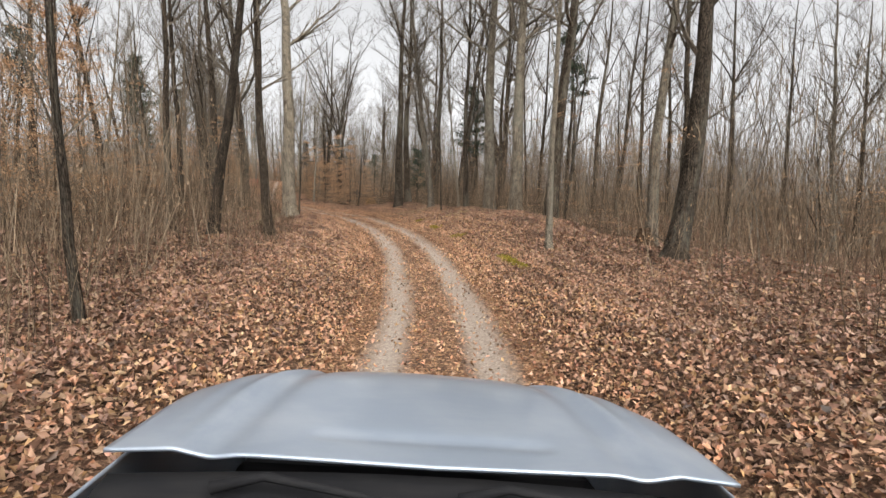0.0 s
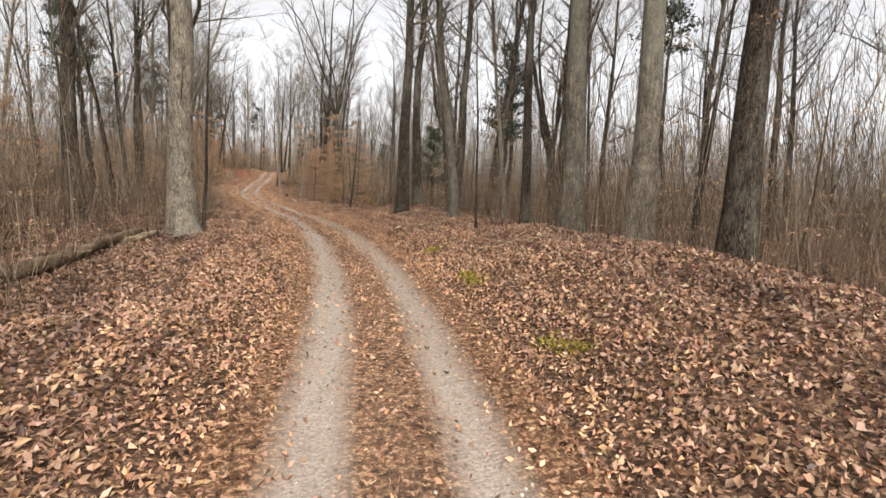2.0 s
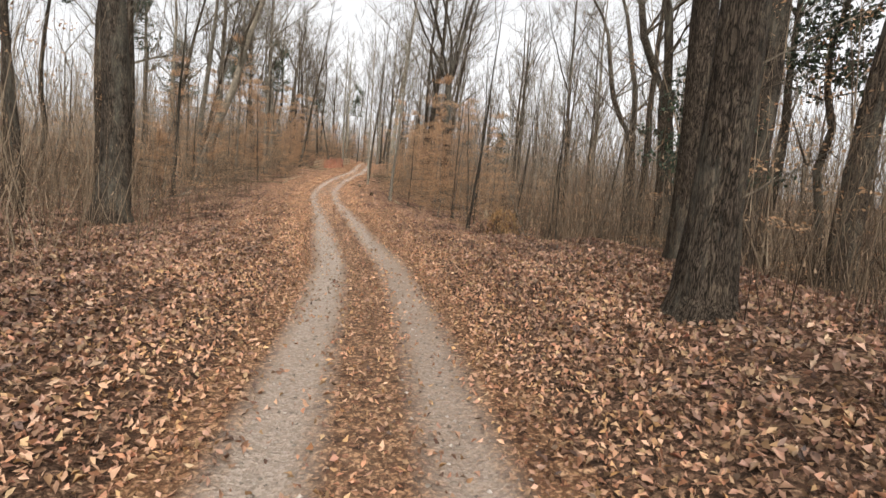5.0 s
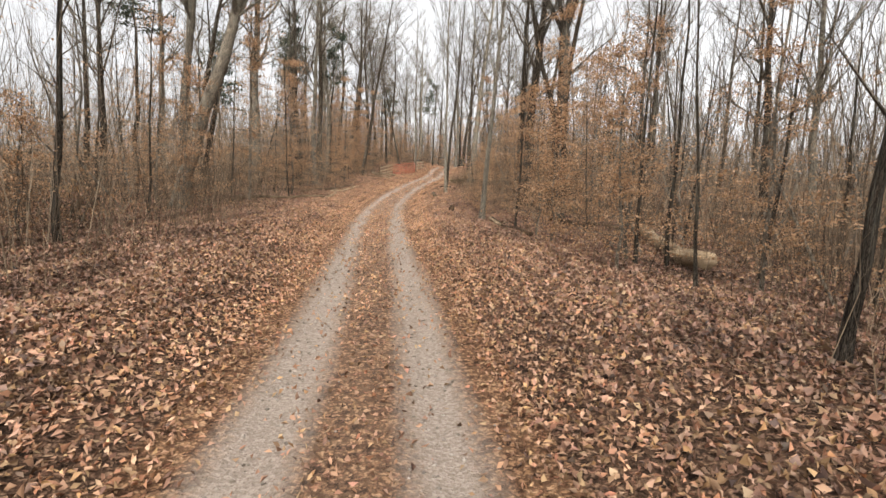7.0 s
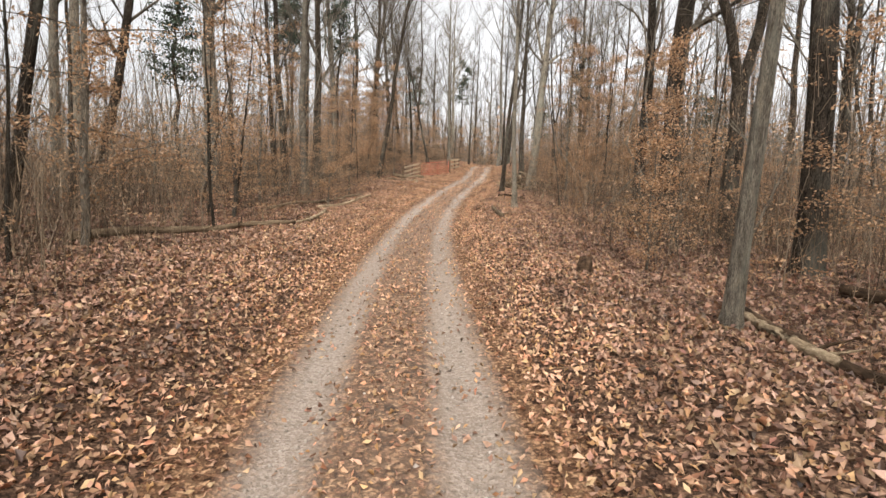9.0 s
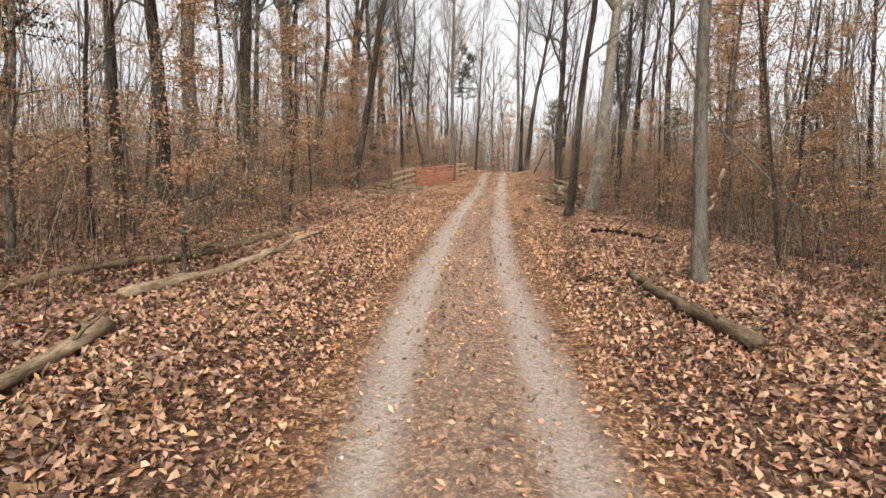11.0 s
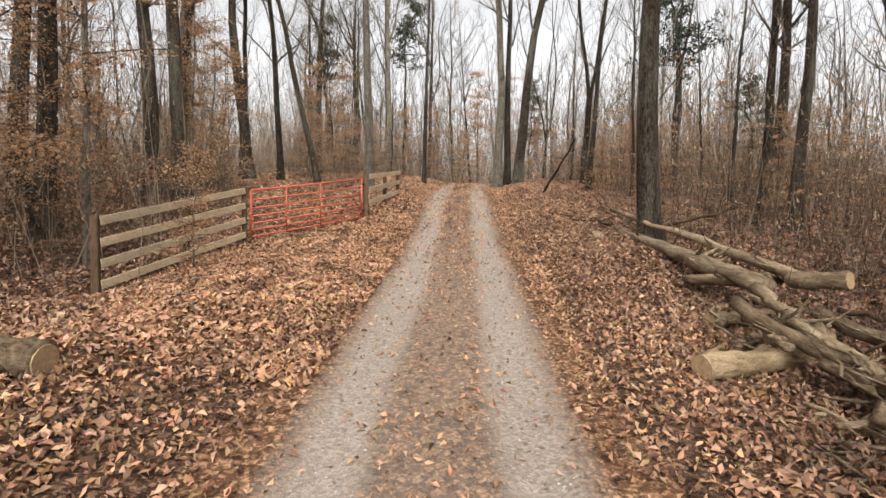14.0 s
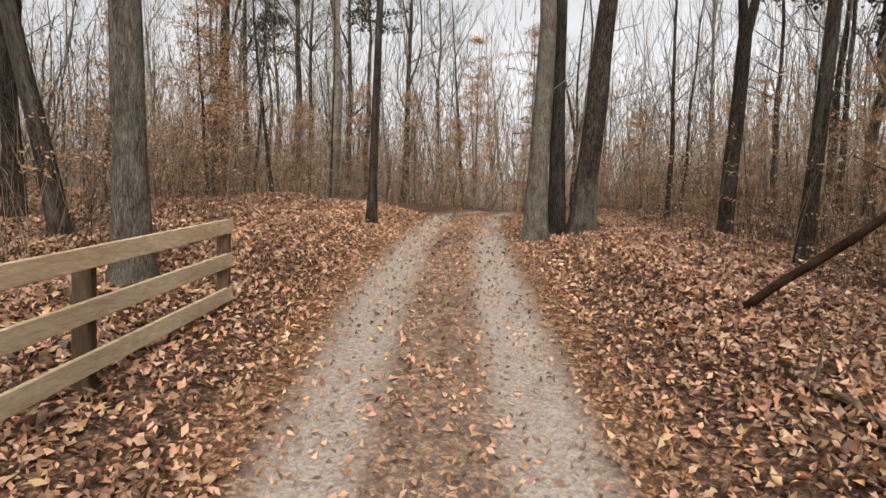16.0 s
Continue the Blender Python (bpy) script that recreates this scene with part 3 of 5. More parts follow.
STANDS.append([(-7.9, 85.8, 0.22, -4, 'd'), (-4.5, 86.4, 0.07, 1, 'd'), (29.3, 86.5, 0.26, -1, 'd'), (4.1, 88.3, 0.14, 4, 'd'), (-7.4, 90.0, 0.30, -1, 'd'), (21.8, 91.5, 0.25, -1, 'd'), (6.3, 94.6, 0.32, 5, 'p'), (-4.6, 94.6, 0.19, 8, 'd'), (9.8, 95.5, 0.18, -1, 'd'), (-10.4, 95.8, 0.11, -3, 'd'), (-8.7, 96.5, 0.26, -2, 'p'), (8.1, 97.2, 0.13, 1, 'f'), (12.2, 98.1, 0.12, 1, 'd'), (15.8, 98.3, 0.26, -2, 'd'), (6.3, 103.3, 0.25, 0, 'd'), (-10.8, 103.4, 0.26, -2, 'p')])
STANDS.append([(-7.4, 104.0, 0.23, 1, 'd'), (-13.9, 104.2, 0.25, 1, 'd'), (10.2, 104.3, 0.15, 2, 'd'), (9.8, 105.1, 0.05, 2, 'd'), (-10.3, 107.0, 0.27, 2, 'd'), (10.7, 107.7, 0.08, -0, 'd'), (12.1, 107.9, 0.17, 2, 'd'), (12.2, 108.4, 0.16, 1, 'd'), (8.1, 109.0, 0.06, 1, 'd'), (-6.8, 109.2, 0.26, -2, 'd'), (-8.3, 110.1, 0.28, -1, 'd'), (14.0, 110.4, 0.18, 2, 'd'), (-0.85, 111.0, 0.18, -1, 'p'), (7.8, 112.6, 0.12, 4, 'd'), (-3.3, 113.4, 0.14, -12, 'd'), (-6.7, 115.0, 0.26, -5, 'd')])
STANDS.append([(-5.4, 115.2, 0.16, -3, 'd'), (4.45, 115.4, 0.22, -0, 'p'), (8.5, 115.6, 0.16, 3, 'f'), (5.42, 115.4, 0.25, 7, 'd'), (4.98, 115.7, 0.18, 0, 'd'), (1.05, 116.9, 0.115, 1, 'd'), (-10.7, 116.6, 0.41, 5, 'd'), (12.1, 116.9, 0.09, -1, 'd'), (8.8, 118.7, 0.08, 0, 'd'), (-8.6, 119.0, 0.17, 2, 'd'), (12.2, 119.3, 0.10, -0, 'd'), (-6.6, 127.7, 0.27, -0, 'd'), (-1.9, 127.9, 0.26, 0, 'p'), (1.0, 134.7, 0.21, 1, 'd'), (-5.2, 134.7, 0.26, -0, 'd'), (-3.1, 140.9, 0.24, 0, 'd')])
STANDS.append([(-6.1, 141.1, 0.24, 1, 'd'), (-10.6, 141.6, 0.26, 0, 'd'), (3.9, 150.9, 0.26, -2, 'd'), (-11.1, 151.6, 0.26, -1, 'd')])
rnd = random.Random(5)
placed = []
for stand in STANDS:
    for x, y, r, lean, kind in stand:
        tree(x, y, r, lean, kind, rnd)
        placed.append((x, y))

# the wood behind them
rnd = random.Random(11)
count = 0
while count < 105:
    y = rnd.uniform(2, 185)
    side = rnd.choice((-1, 1))
    dx = rnd.uniform(13, 62) * side
    x = float(road_x(y)) + dx
    if min((x - a) ** 2 + (y - b) ** 2 for a, b in placed) < 3.2 or off_path(x, y) < 2:
        continue
    placed.append((x, y))
    kind = rnd.choice("ddpfssss")
    r = rnd.uniform(0.09, 0.20) if kind != "s" else rnd.uniform(0.05, 0.10)
    tree(x, y, r, rnd.gauss(0, 3.5), kind, rnd, "trees of the wood behind")
    count += 1
count = 0
while count < 26:  # the wood on the far bend and about its start
    x, y = (rnd.uniform(14, 32), rnd.uniform(86, 124)) if count < 12 else (rnd.uniform(-28, -10), rnd.uniform(18, 62))
    if min((x - a) ** 2 + (y - b) ** 2 for a, b in placed) < 3.0:
        continue
    placed.append((x, y))
    tree(x, y, rnd.uniform(0.10, 0.19), rnd.gauss(0, 3.5), rnd.choice("dffd"), rnd, "trees of the wood behind")
    count += 1
count = 0
while count < 62:  # the wood that closes the track's far end
    x, y = rnd.uniform(-30, 34), rnd.uniform(127, 190)
    if abs(x - road_x(y)) < 2.5 or off_path(x, y) < 2:
        continue
    tree(x, y, rnd.uniform(0.08, 0.22), rnd.gauss(0, 3), rnd.choice("ddpfsss"), rnd, "trees of the wood behind")
    count += 1


count = 0
while count < 44:  # slender ones crowding the verge
    y, dx = rnd.uniform(46, 124), rnd.uniform(5.0, 12.5) * rnd.choice((-1, 1))
    x = float(road_x(y)) + dx
    if min((x - a) ** 2 + (y - b) ** 2 for a, b in placed) < 2.0 or off_path(x, y) < 2 or (x < 1 and 90 < y < 108) or (x > 0 and 93 < y < 106):
        continue
    placed.append((x, y))
    tree(x, y, rnd.uniform(0.035, 0.065), rnd.gauss(0, 4), "s", rnd, "trees of the wood behind")
    count += 1


# ---- beeches that keep their withered leaves, evergreens ----
def leaf_quads(centres, size, rng, droop=0.5, plain=False):
    """Small folded leaves round the given points."""
    n = len(centres)
    a = rng.uniform(0, 2 * np.pi, n)
    s = size * rng.uniform(0.55, 1.2, n)
    tilt = rng.normal(0, droop, n)
    u = np.stack([np.cos(a) * np.cos(tilt), np.sin(a) * np.cos(tilt), np.sin(tilt)], 1)
    roll = rng.normal(0, 0.8, n)
    side = np.stack([-np.sin(a), np.cos(a), 0 * a], 1)
    up = np.cross(u, side)
    side = side * np.cos(roll)[:, None] + up * np.sin(roll)[:, None]
    up = np.cross(u, side)
    curl = rng.uniform(-0.15, 0.70, (n, 2)) * rng.choice([-1, 1, 1], (n, 1))
    wl, wr = rng.uniform(0.13, 0.34, (2, n, 1))
    c = np.asarray(centres)
    S = s[:, None]
    if plain:
        v = np.stack([c - u * S * 0.5, c + side * S * wl + u * S * (wr - 0.27) + up * S * curl[:, :1] * 0.7, c + u * S * 0.55, c - side * S * wr + u * S * (wl - 0.27) + up * S * curl[:, 1:] * 0.7], 1).reshape(-1, 3)
        b = np.arange(n)[:, None] * 4
        return v, np.concatenate([b + np.array([[0, 1, 2]]), b + np.array([[0, 2, 3]])])
    v = np.stack([
        c - u * S * 0.5,
        c + side * S * wl - u * S * (wr - 0.3) + up * S * curl[:, :1],
        c + side * S * wl * 0.55 + u * S * 0.26 + up * S * curl[:, :1] * 0.4,
        c + u * S * 0.55 + up * S * (curl[:, :1] + curl[:, 1:]) * 0.25,
        c - side * S * wr * 0.60 + u * S * 0.24 + up * S * curl[:, 1:] * 0.4,
        c - side * S * wr - u * S * (wl - 0.3) + up * S * curl[:, 1:],
    ], 1).reshape(-1, 3)
    b = np.arange(n)[:, None] * 6
    return v, np.concatenate([b + np.array([[0, 1, 2, 3]]), b + np.array([[0, 3, 4, 5]])])


def grow_beech(seed, tall, leaves, size):
    rnd, rng = random.Random(seed), np.random.default_rng(seed)
    wood, twigs, spots = Soup(), Soup(), []
    pts = [Vector((0, 0, -0.2))]
    for i in range(10):
        pts.append(pts[-1] + Vector((rnd.gauss(0, 0.05), rnd.gauss(0, 0.05), tall / 10)))
    wood.tube(pts, [0.055 * tall / 7 * (1 - 0.09 * i) + 0.004 for i in range(11)], 7)
    boughs = []
    for i in range(2, 11):
        for _ in range(4):
            a = rnd.uniform(0, 6.28)
            d = Vector((math.cos(a), math.sin(a), rnd.uniform(0.02, 0.55)))
            length = tall * rnd.uniform(0.10, 0.34) * (1.25 - i / 12)
            foot = pts[i - 1].lerp(pts[i], rnd.random())
            sag = rnd.uniform(0.03, 0.30)
            q = [foot + d * length * f + Vector((rnd.gauss(0, 0.05), rnd.gauss(0, 0.05), -sag * length * f * f + rnd.gauss(0, 0.04))) for f in (0, 0.35, 0.7, 1.0)]
            twigs.tube(q, [0.018, 0.012, 0.008, 0.003], 3)
            boughs.append(q)
    for _ in range(leaves):
        q = rnd.choice(boughs)
        k = rnd.randrange(3)
        p = q[k].lerp(q[k + 1], rnd.random())
        spots.append(p + Vector((rnd.gauss(0, 0.17), rnd.gauss(0, 0.17), rnd.gauss(-0.04, 0.07))))
    v, f = leaf_quads(np.array(spots), size, rng, 0.6, True)
    return wood.mesh("trunk", M_TWIG), twigs.mesh("crown", M_TWIG), mesh_np("leaves", v, [f], M_BEECH)


BEECH = [grow_beech(i + 40, t, n, 0.072) for i, (t, n) in enumerate(((8, 6000), (6, 4600), (9, 6600), (4.5, 3400)))]


def beech(x, y, scale, k, turn):
    t = thing("beech_sapling", "young beech holding withered orange-brown leaves", "tree", "young beeches", pose(x, y, gz(x, y), 0, 0, turn) @ Matrix.Scale(scale, 4))
    part("trunk", BEECH[k][0], None, t)
    part("crown", BEECH[k][1], None, t)
    part("leaves", BEECH[k][2], None, t, "withered orange-brown leaves")


for x, y, s, k in ((-5.7, 18.0, 1.0, 0), (-8.2, 21.0, 1.0, 1), (-4.5, 68.0, 1.15, 2), (-8.1, 66.7, 1.1, 0), (-3.3, 79.0, 0.8, 1),
                   (9.6, 66.2, 1.05, 2), (11.9, 69.5, 1.1, 0), (8.5, 73.1, 1.0, 1), (-4.9, 92.4, 1.0, 1), (-2.5, 101.0, 0.5, 3)):
    beech(x, y, s, k, 37 * x)
for x, y, s, k in ((-8.8, 88.6, 1.1, 2), (-10.8, 99.0, 1.1, 0), (-6.3, 101.3, 1.1, 2), (-7.5, 104.4, 1.1, 0), (7.2, 84.4, 1.0, 2), (9.9, 90.3, 1.1, 0),
                   (12.0, 95.3, 1.05, 2), (8.8, 110.6, 0.45, 1), (9.9, 112.2, 0.5, 2), (9.4, 116.8, 0.55, 1), (3.4, 123.2, 0.8, 3), (-3.1, 118.2, 1.0, 1)):
    beech(x, y, s, k, 37 * x)
for x, y, s, k in ((-7.8, 112.0, 1.1, 0), (-10.7, 107.7, 1.1, 2), (-4.2, 121.8, 1.0, 3), (12.8, 120.5, 0.55, 0), (6.8, 128.0, 0.8, 3), (-0.2, 127.5, 0.9, 1),
                   (-10.9, 76.6, 1.1, 1), (14.7, 83.8, 1.2, 2), (14.9, 100.2, 1.1, 0), (14.5, 109.4, 0.6, 1), (-13.9, 91.1, 1.2, 2), (5.1, 134.1, 1.0, 0), (-16.2, 30.0, 1.1, 0), (-10.1, 47.6, 1.0, 1)):
    beech(x, y, s, k, 37 * x)
for x, y, s, k in ((8.7, 87.8, 0.95, 2), (10.8, 86.2, 1.1, 0), (7.9, 91.4, 0.8, 1), (-6.8, 24.0, 1.0, 2), (-9.8, 16.4, 1.1, 0), (-4.6, 27.5, 0.8, 1), (-8.6, 98.0, 1.1, 0), (-5.8, 96.2, 0.8, 1), (-6.0, 110.5, 0.9, 1), (-4.2, 62.0, 0.9, 1), (-4.4, 73.4, 1.0, 0), (-3.9, 84.2, 0.9, 1), (-4.6, 56.0, 0.8, 3), (6.6, 69.6, 0.8, 3), (8.3, 63.0, 0.95, 1), (-6.4, 79.4, 1.0, 2)):
    beech(x, y, s, k, 37 * x)

for x, y, s, k in ((-4.5, 116.4, 0.75, 1), (-8.2, 114.6, 0.9, 0), (-12.4, 112.0, 1.0, 2), (8.0, 118.6, 0.5, 1), (10.4, 114.4, 0.45, 0), (12.3, 111.2, 0.5, 2), (1.6, 129.0, 0.9, 1), (-2.2, 123.6, 0.8, 3),
                   (6.3, 124.2, 0.9, 0), (4.9, 131.0, 1.0, 2), (-6.4, 126.2, 1.0, 0), (7.4, 121.0, 0.75, 3), (-12.0, 120.4, 1.1, 2), (14.0, 116.4, 0.5, 0), (-9.4, 109.2, 0.8, 1), (11.0, 106.0, 0.5, 1), (7.7, 110.7, 0.5, 3), (8.4, 108.7, 0.45, 3), (8.0, 82.0, 0.6, 1), (9.8, 80.6, 0.7, 0), (7.6, 86.2, 0.55, 3), (11.0, 83.0, 0.8, 2), (12.6, 79.0, 0.8, 1), (6.9, 79.2, 0.5, 3), (8.6, 54.6, 0.75, 1), (9.8, 57.6, 0.8, 0), (11.0, 54.0, 0.6, 2), (8.0, 58.6, 0.9, 3), (-4.9, 101.9, 1.1, 2), (-5.0, 98.4, 0.9, 0), (-6.6, 95.0, 1.1, 2)):
    beech(x, y, s, k, 37 * x)


def grow_evergreen(seed, tall, bare):
    rnd, rng = random.Random(seed), np.random.default_rng(seed)
    wood, spots = Soup(), []
    pts = [Vector((rnd.gauss(0, 0.04) * i, rnd.gauss(0, 0.04) * i, tall * i / 10 - 0.2)) for i in range(11)]
    wood.tube(pts, [0.16 * (1 - 0.09 * i) + 0.01 for i in range(11)], 8)
    for _ in range(62):
        f = rnd.uniform(bare, 1.0)
        i = min(9, int(f * 10))
        p = pts[i].lerp(pts[i + 1], f * 10 - i)
        a = rnd.uniform(0, 6.28)
        length = rnd.uniform(0.8, 2.4) * (1.25 - f)* 1.6
        q = p + Vector((math.cos(a), math.sin(a), rnd.uniform(-0.05, 0.4))) * length
        wood.tube([p, p.lerp(q, 0.5) + Vector((0, 0, 0.08)), q], [0.03, 0.02, 0.006], 3)
        for _ in range(58):
            c = p.lerp(q, rnd.uniform(0.3, 1.05))
            spots.append(c + Vector((rnd.gauss(0, 0.2), rnd.gauss(0, 0.2), rnd.gauss(0.02, 0.12))))
    v, f = leaf_quads(np.array(spots), 0.19, rng, 0.9)
    return wood.mesh("trunk", M_BARK_D), mesh_np("needles", v, [f], M_NEEDLE)


EVERGREEN = [grow_evergreen(3, 13, 0.45), grow_evergreen(4, 9, 0.3), grow_evergreen(5, 17, 0.6)]
for x, y, s, k in ((19.8, 45.6, 1.0, 0), (25.9, 36.9, 1.0, 2), (14.2, 118.4, 0.95, 0), (20.5, 122.0, 0.7, 1), (-9.1, 142.2, 1.0, 2), (-15.9, 76.9, 1.0, 2), (-8.4, 96.8, 0.9, 2),
                   (-0.8, 132.6, 0.9, 2), (-22.3, 60.7, 1.0, 2), (13.0, 41.9, 0.55, 1), (-16.7, 107.7, 1.0, 2), (12.5, 149.6, 1.0, 0), (-24.0, 40.3, 1.0, 0), (23.4, 106.7, 0.8, 1), (-13.5, 99.0, 1.0, 2), (-17.0, 90.0, 1.0, 0), (-12.0, 60.0, 0.9, 2)):
    t = thing("evergreen_tree", "dark green evergreen with a bare lower trunk", "tree", "evergreens", pose(x, y, gz(x, y), 0, 0, 51 * y) @ Matrix.Scale(s, 4))
    part("trunk", EVERGREEN[k][0], None, t)
    part("needles", EVERGREEN[k][1], None, t, "dark green needled sprays")


# ---- brush, far wood: what nobody could count ----
def stems(xs, ys, tall, girth, twigs, rng, sides=3, levels=4):
    """Thin upright stems with tapered side shoots, as vertices and polygons."""
    n = len(xs)
    z = height(xs, ys) - 0.05
    lean = rng.normal(0, 0.075, (n, 2))
    bend = rng.normal(0, 0.05, (n, levels, 2)).cumsum(1)
    t = np.linspace(0, 1, levels)
    c = np.zeros((n, levels, 3))
    for k in range(2):
        c[:, :, k] = np.stack([xs, ys], 1)[:, k:k + 1] + tall[:, None] * (lean[:, k:k + 1] * t + bend[:, :, k] * (t > 0))
    c[:, :, 2] = z[:, None] + tall[:, None] * t
    rad = girth[:, None] * (1 - 0.85 * t)
    a = np.arange(sides) * 2 * np.pi / sides
    ring = np.stack([np.cos(a), np.sin(a), 0 * a], 1)
    v = (c[:, :, None] + rad[:, :, None, None] * ring).reshape(-1, 3)
    b = (np.arange(n)[:, None, None] * levels + np.arange(levels - 1)[None, :, None]) * sides + np.arange(sides)
    nxt = b - np.arange(sides) + (np.arange(sides) + 1) % sides
    quads = np.stack([b, nxt, nxt + sides, b + sides], -1).reshape(-1, 4)
    # side shoots
    m = n * twigs
    i = np.repeat(np.arange(n), twigs)
    f = rng.uniform(0.25, 1.0, m) * (levels - 1)
    k = np.minimum(f.astype(int), levels - 2)
    p = c[i, k] + (c[i, k + 1] - c[i, k]) * (f - k)[:, None]
    ang = rng.uniform(0, 2 * np.pi, m)
    length = tall[i] * rng.uniform(0.07, 0.27, m) * (1.2 - 0.5 * f / (levels - 1))
    tip = p + np.stack([np.cos(ang), np.sin(ang), rng.uniform(0.6, 2.4, m)], 1) * length[:, None] * 0.62
    w = np.maximum(0.0025, girth[i] * 0.20)[:, None]
    side = np.stack([-np.sin(ang), np.cos(ang), 0 * ang], 1) * w
    o = len(v)
    tv = np.stack([p + side, p - side, p + np.array([0, 0, 1.7]) * w, tip], 1).reshape(-1, 3)
    q = o + np.arange(m)[:, None] * 4
    tris = np.concatenate([q + np.array([[0, 1, 3]]), q + np.array([[1, 2, 3]])])
    return np.concatenate([v, tv]), [quads, tris]


rng = np.random.default_rng(21)


def scatter(n, near, far, y0, y1, power=1.4):
    y = rng.uniform(y0, y1, n)
    dx = (near + (far - near) * rng.uniform(0, 1, n) ** power) * rng.choice([-1, 1], n)
    return road_x(y) + dx, y


def hollow(x, y):
    """Where the brush is thin: over the fallen trunk in the hollow and on the open bank at the track's start."""
    trunk, bank = (x > 5.5) & (x < 15) & (y > 52) & (y < 70), (x > road_x(y) + 3) & (x < 22) & (y < 21)
    return (trunk | bank) & (rng.uniform(0, 1, len(x)) < 0.75)


xs, ys = scatter(21000, 4.1, 16, 3, 124, 1.05)
open_yard = (ys > 92) & (ys < 107) & (xs < 1) & (xs > -6)
low = rng.uniform(0, 1, len(xs)) < 0.45 * (np.abs(xs - road_x(ys)) < 7)
patchy = np.sin(xs * 0.7 + 2) * np.sin(ys * 0.45) + 0.4 * np.sin(ys * 1.3) < -0.35
keep = ~open_yard & ~low & ~patchy & ~hollow(xs, ys) & (off_path(xs, ys) > 1.5)
xs, ys = xs[keep], ys[keep]
off = np.abs(xs - road_x(ys))
v, p = stems(xs, ys, rng.uniform(0.4, 1.6, len(xs)) + 0.13 * np.minimum(off, 10) * rng.uniform(0, 1, len(xs)), rng.uniform(0.002, 0.006, len(xs)) + 0.0003 * off, 9, rng, 3, 3)
tagged(new("underbrush", mesh_np("underbrush", v, p, M_UNDER)), "tangled knee-high to head-high leafless brush under the trees", "brush", kind="stuff")


def tangle(n, near, far, y0, y1, high, size, wide, power):
    """Loose criss-crossing twigs and dead canes: slim tapered blades, each its own way."""
    x, y = scatter(n, near, far, y0, y1, power)
    ok = (off_path(x, y) > 1.6) & ~((y > 91.5) & (y < 108) & (x < 1.2) & (x > -5.2)) & ~((y > 93) & (y < 104) & (x > 0) & (x < 6.5))
    ok &= rng.uniform(0, 1, n) < 0.55 + 0.45 * np.sin(x * 0.55 + 0.8) * np.sin(y * 0.38 + 0.3 * x)
    ok &= ~hollow(x, y)
    return blades(x[ok], y[ok], high, size, wide)


def blades(x, y, high, size, wide):
    k = len(x)
    z = height(x, y) + high * rng.uniform(0, 1, k) ** 1.8 - 0.05
    a, up = rng.uniform(0, 2 * np.pi, k), np.clip(rng.normal(0.95, 0.42, k), -0.1, 1.5)
    size, wide = size * rng.uniform(0.35, 1.1, k)[:, None], wide * rng.uniform(0.5, 1.2, k)[:, None]
    p = np.stack([x, y, z], 1)
    d = np.stack([np.cos(a) * np.cos(up), np.sin(a) * np.cos(up), np.sin(up)], 1) * size
    w = np.stack([-np.sin(a), np.cos(a), 0 * a], 1) * wide
    v = np.stack([p - w, p + w, p + d], 1).reshape(-1, 3)
    return v, np.arange(3 * k).reshape(-1, 3)


v, f = tangle(210000, 4.4, 20, 0, 130, 1.7, 1.05, 0.0048, 1.15)
tagged(new("dead_canes", mesh_np("dead_canes", v, [f], M_UNDER)), "criss-crossing dry canes and twigs on the forest floor", "brush", kind="stuff")
v, f = tangle(150000, 6.5, 48, 0, 165, 4.5, 2.0, 0.0085, 1.1)
tagged(new("twig_haze", mesh_np("twig_haze", v, [f], M_BRUSH)), "hazy mass of fine grey-brown twigs in the understorey", "brush", kind="stuff")
v, f = tangle(70000, 24, 115, -15, 240, 10.0, 4.5, 0.024, 0.85)
tagged(new("far_twig_haze", mesh_np("far_twig_haze", v, [f], M_BRUSH)), "brown haze of twigs closing the far understorey", "brush", kind="stuff")
v, f = tangle(300000, 6.0, 34, 2, 150, 4.6, 0.17, 0.022, 1.0)
tagged(new("withered_leaf_haze", mesh_np("withered_leaf_haze", v, [f], M_TAN)), "dry tan leaves hanging all through the understorey", "leaves", kind="stuff")
x, y = rng.uniform(-32, 36, 90000), rng.uniform(127, 172, 90000)
ok = (np.abs(x - road_x(y)) > 2.2 * (y < 136)) & (off_path(x, y) > 1.6)
v, f = blades(x[ok], y[ok], 7.5, 0.30, 0.040)
tagged(new("withered_leaf_haze", mesh_np("withered_leaf_haze", v, [f], M_TAN)), "dry tan leaves in the thicket beyond the rise", "leaves", kind="stuff")
x, y = rng.uniform(-34, 38, 26000), rng.uniform(126, 175, 26000)
ok = (np.abs(x - road_x(y)) > 2.2 * (y < 136)) & (off_path(x, y) > 1.6)
v, f = blades(x[ok], y[ok], 9.0, 2.4, 0.014)
tagged(new("far_twig_haze", mesh_np("far_twig_haze", v, [f], M_BRUSH)), "grey-brown twigs of the thicket beyond the rise", "brush", kind="stuff")
x, y = np.concatenate([rng.uniform(34, 115, 42000), rng.uniform(-50, 60, 15000)]), np.concatenate([rng.uniform(0, 100, 42000), rng.uniform(132, 205, 15000)])
v, f = blades(x, y, 15.0, 4.0, 0.034)
tagged(new("far_twig_haze", mesh_np("far_twig_haze", v, [f], M_BRUSH)), "brown haze of the far hillside's bare twigs", "brush", kind="stuff")
xs, ys = scatter(11000, 5.5, 45, 3, 165, 1.2)
keep = (off_path(xs, ys) > 1.7) & ~hollow(xs, ys)
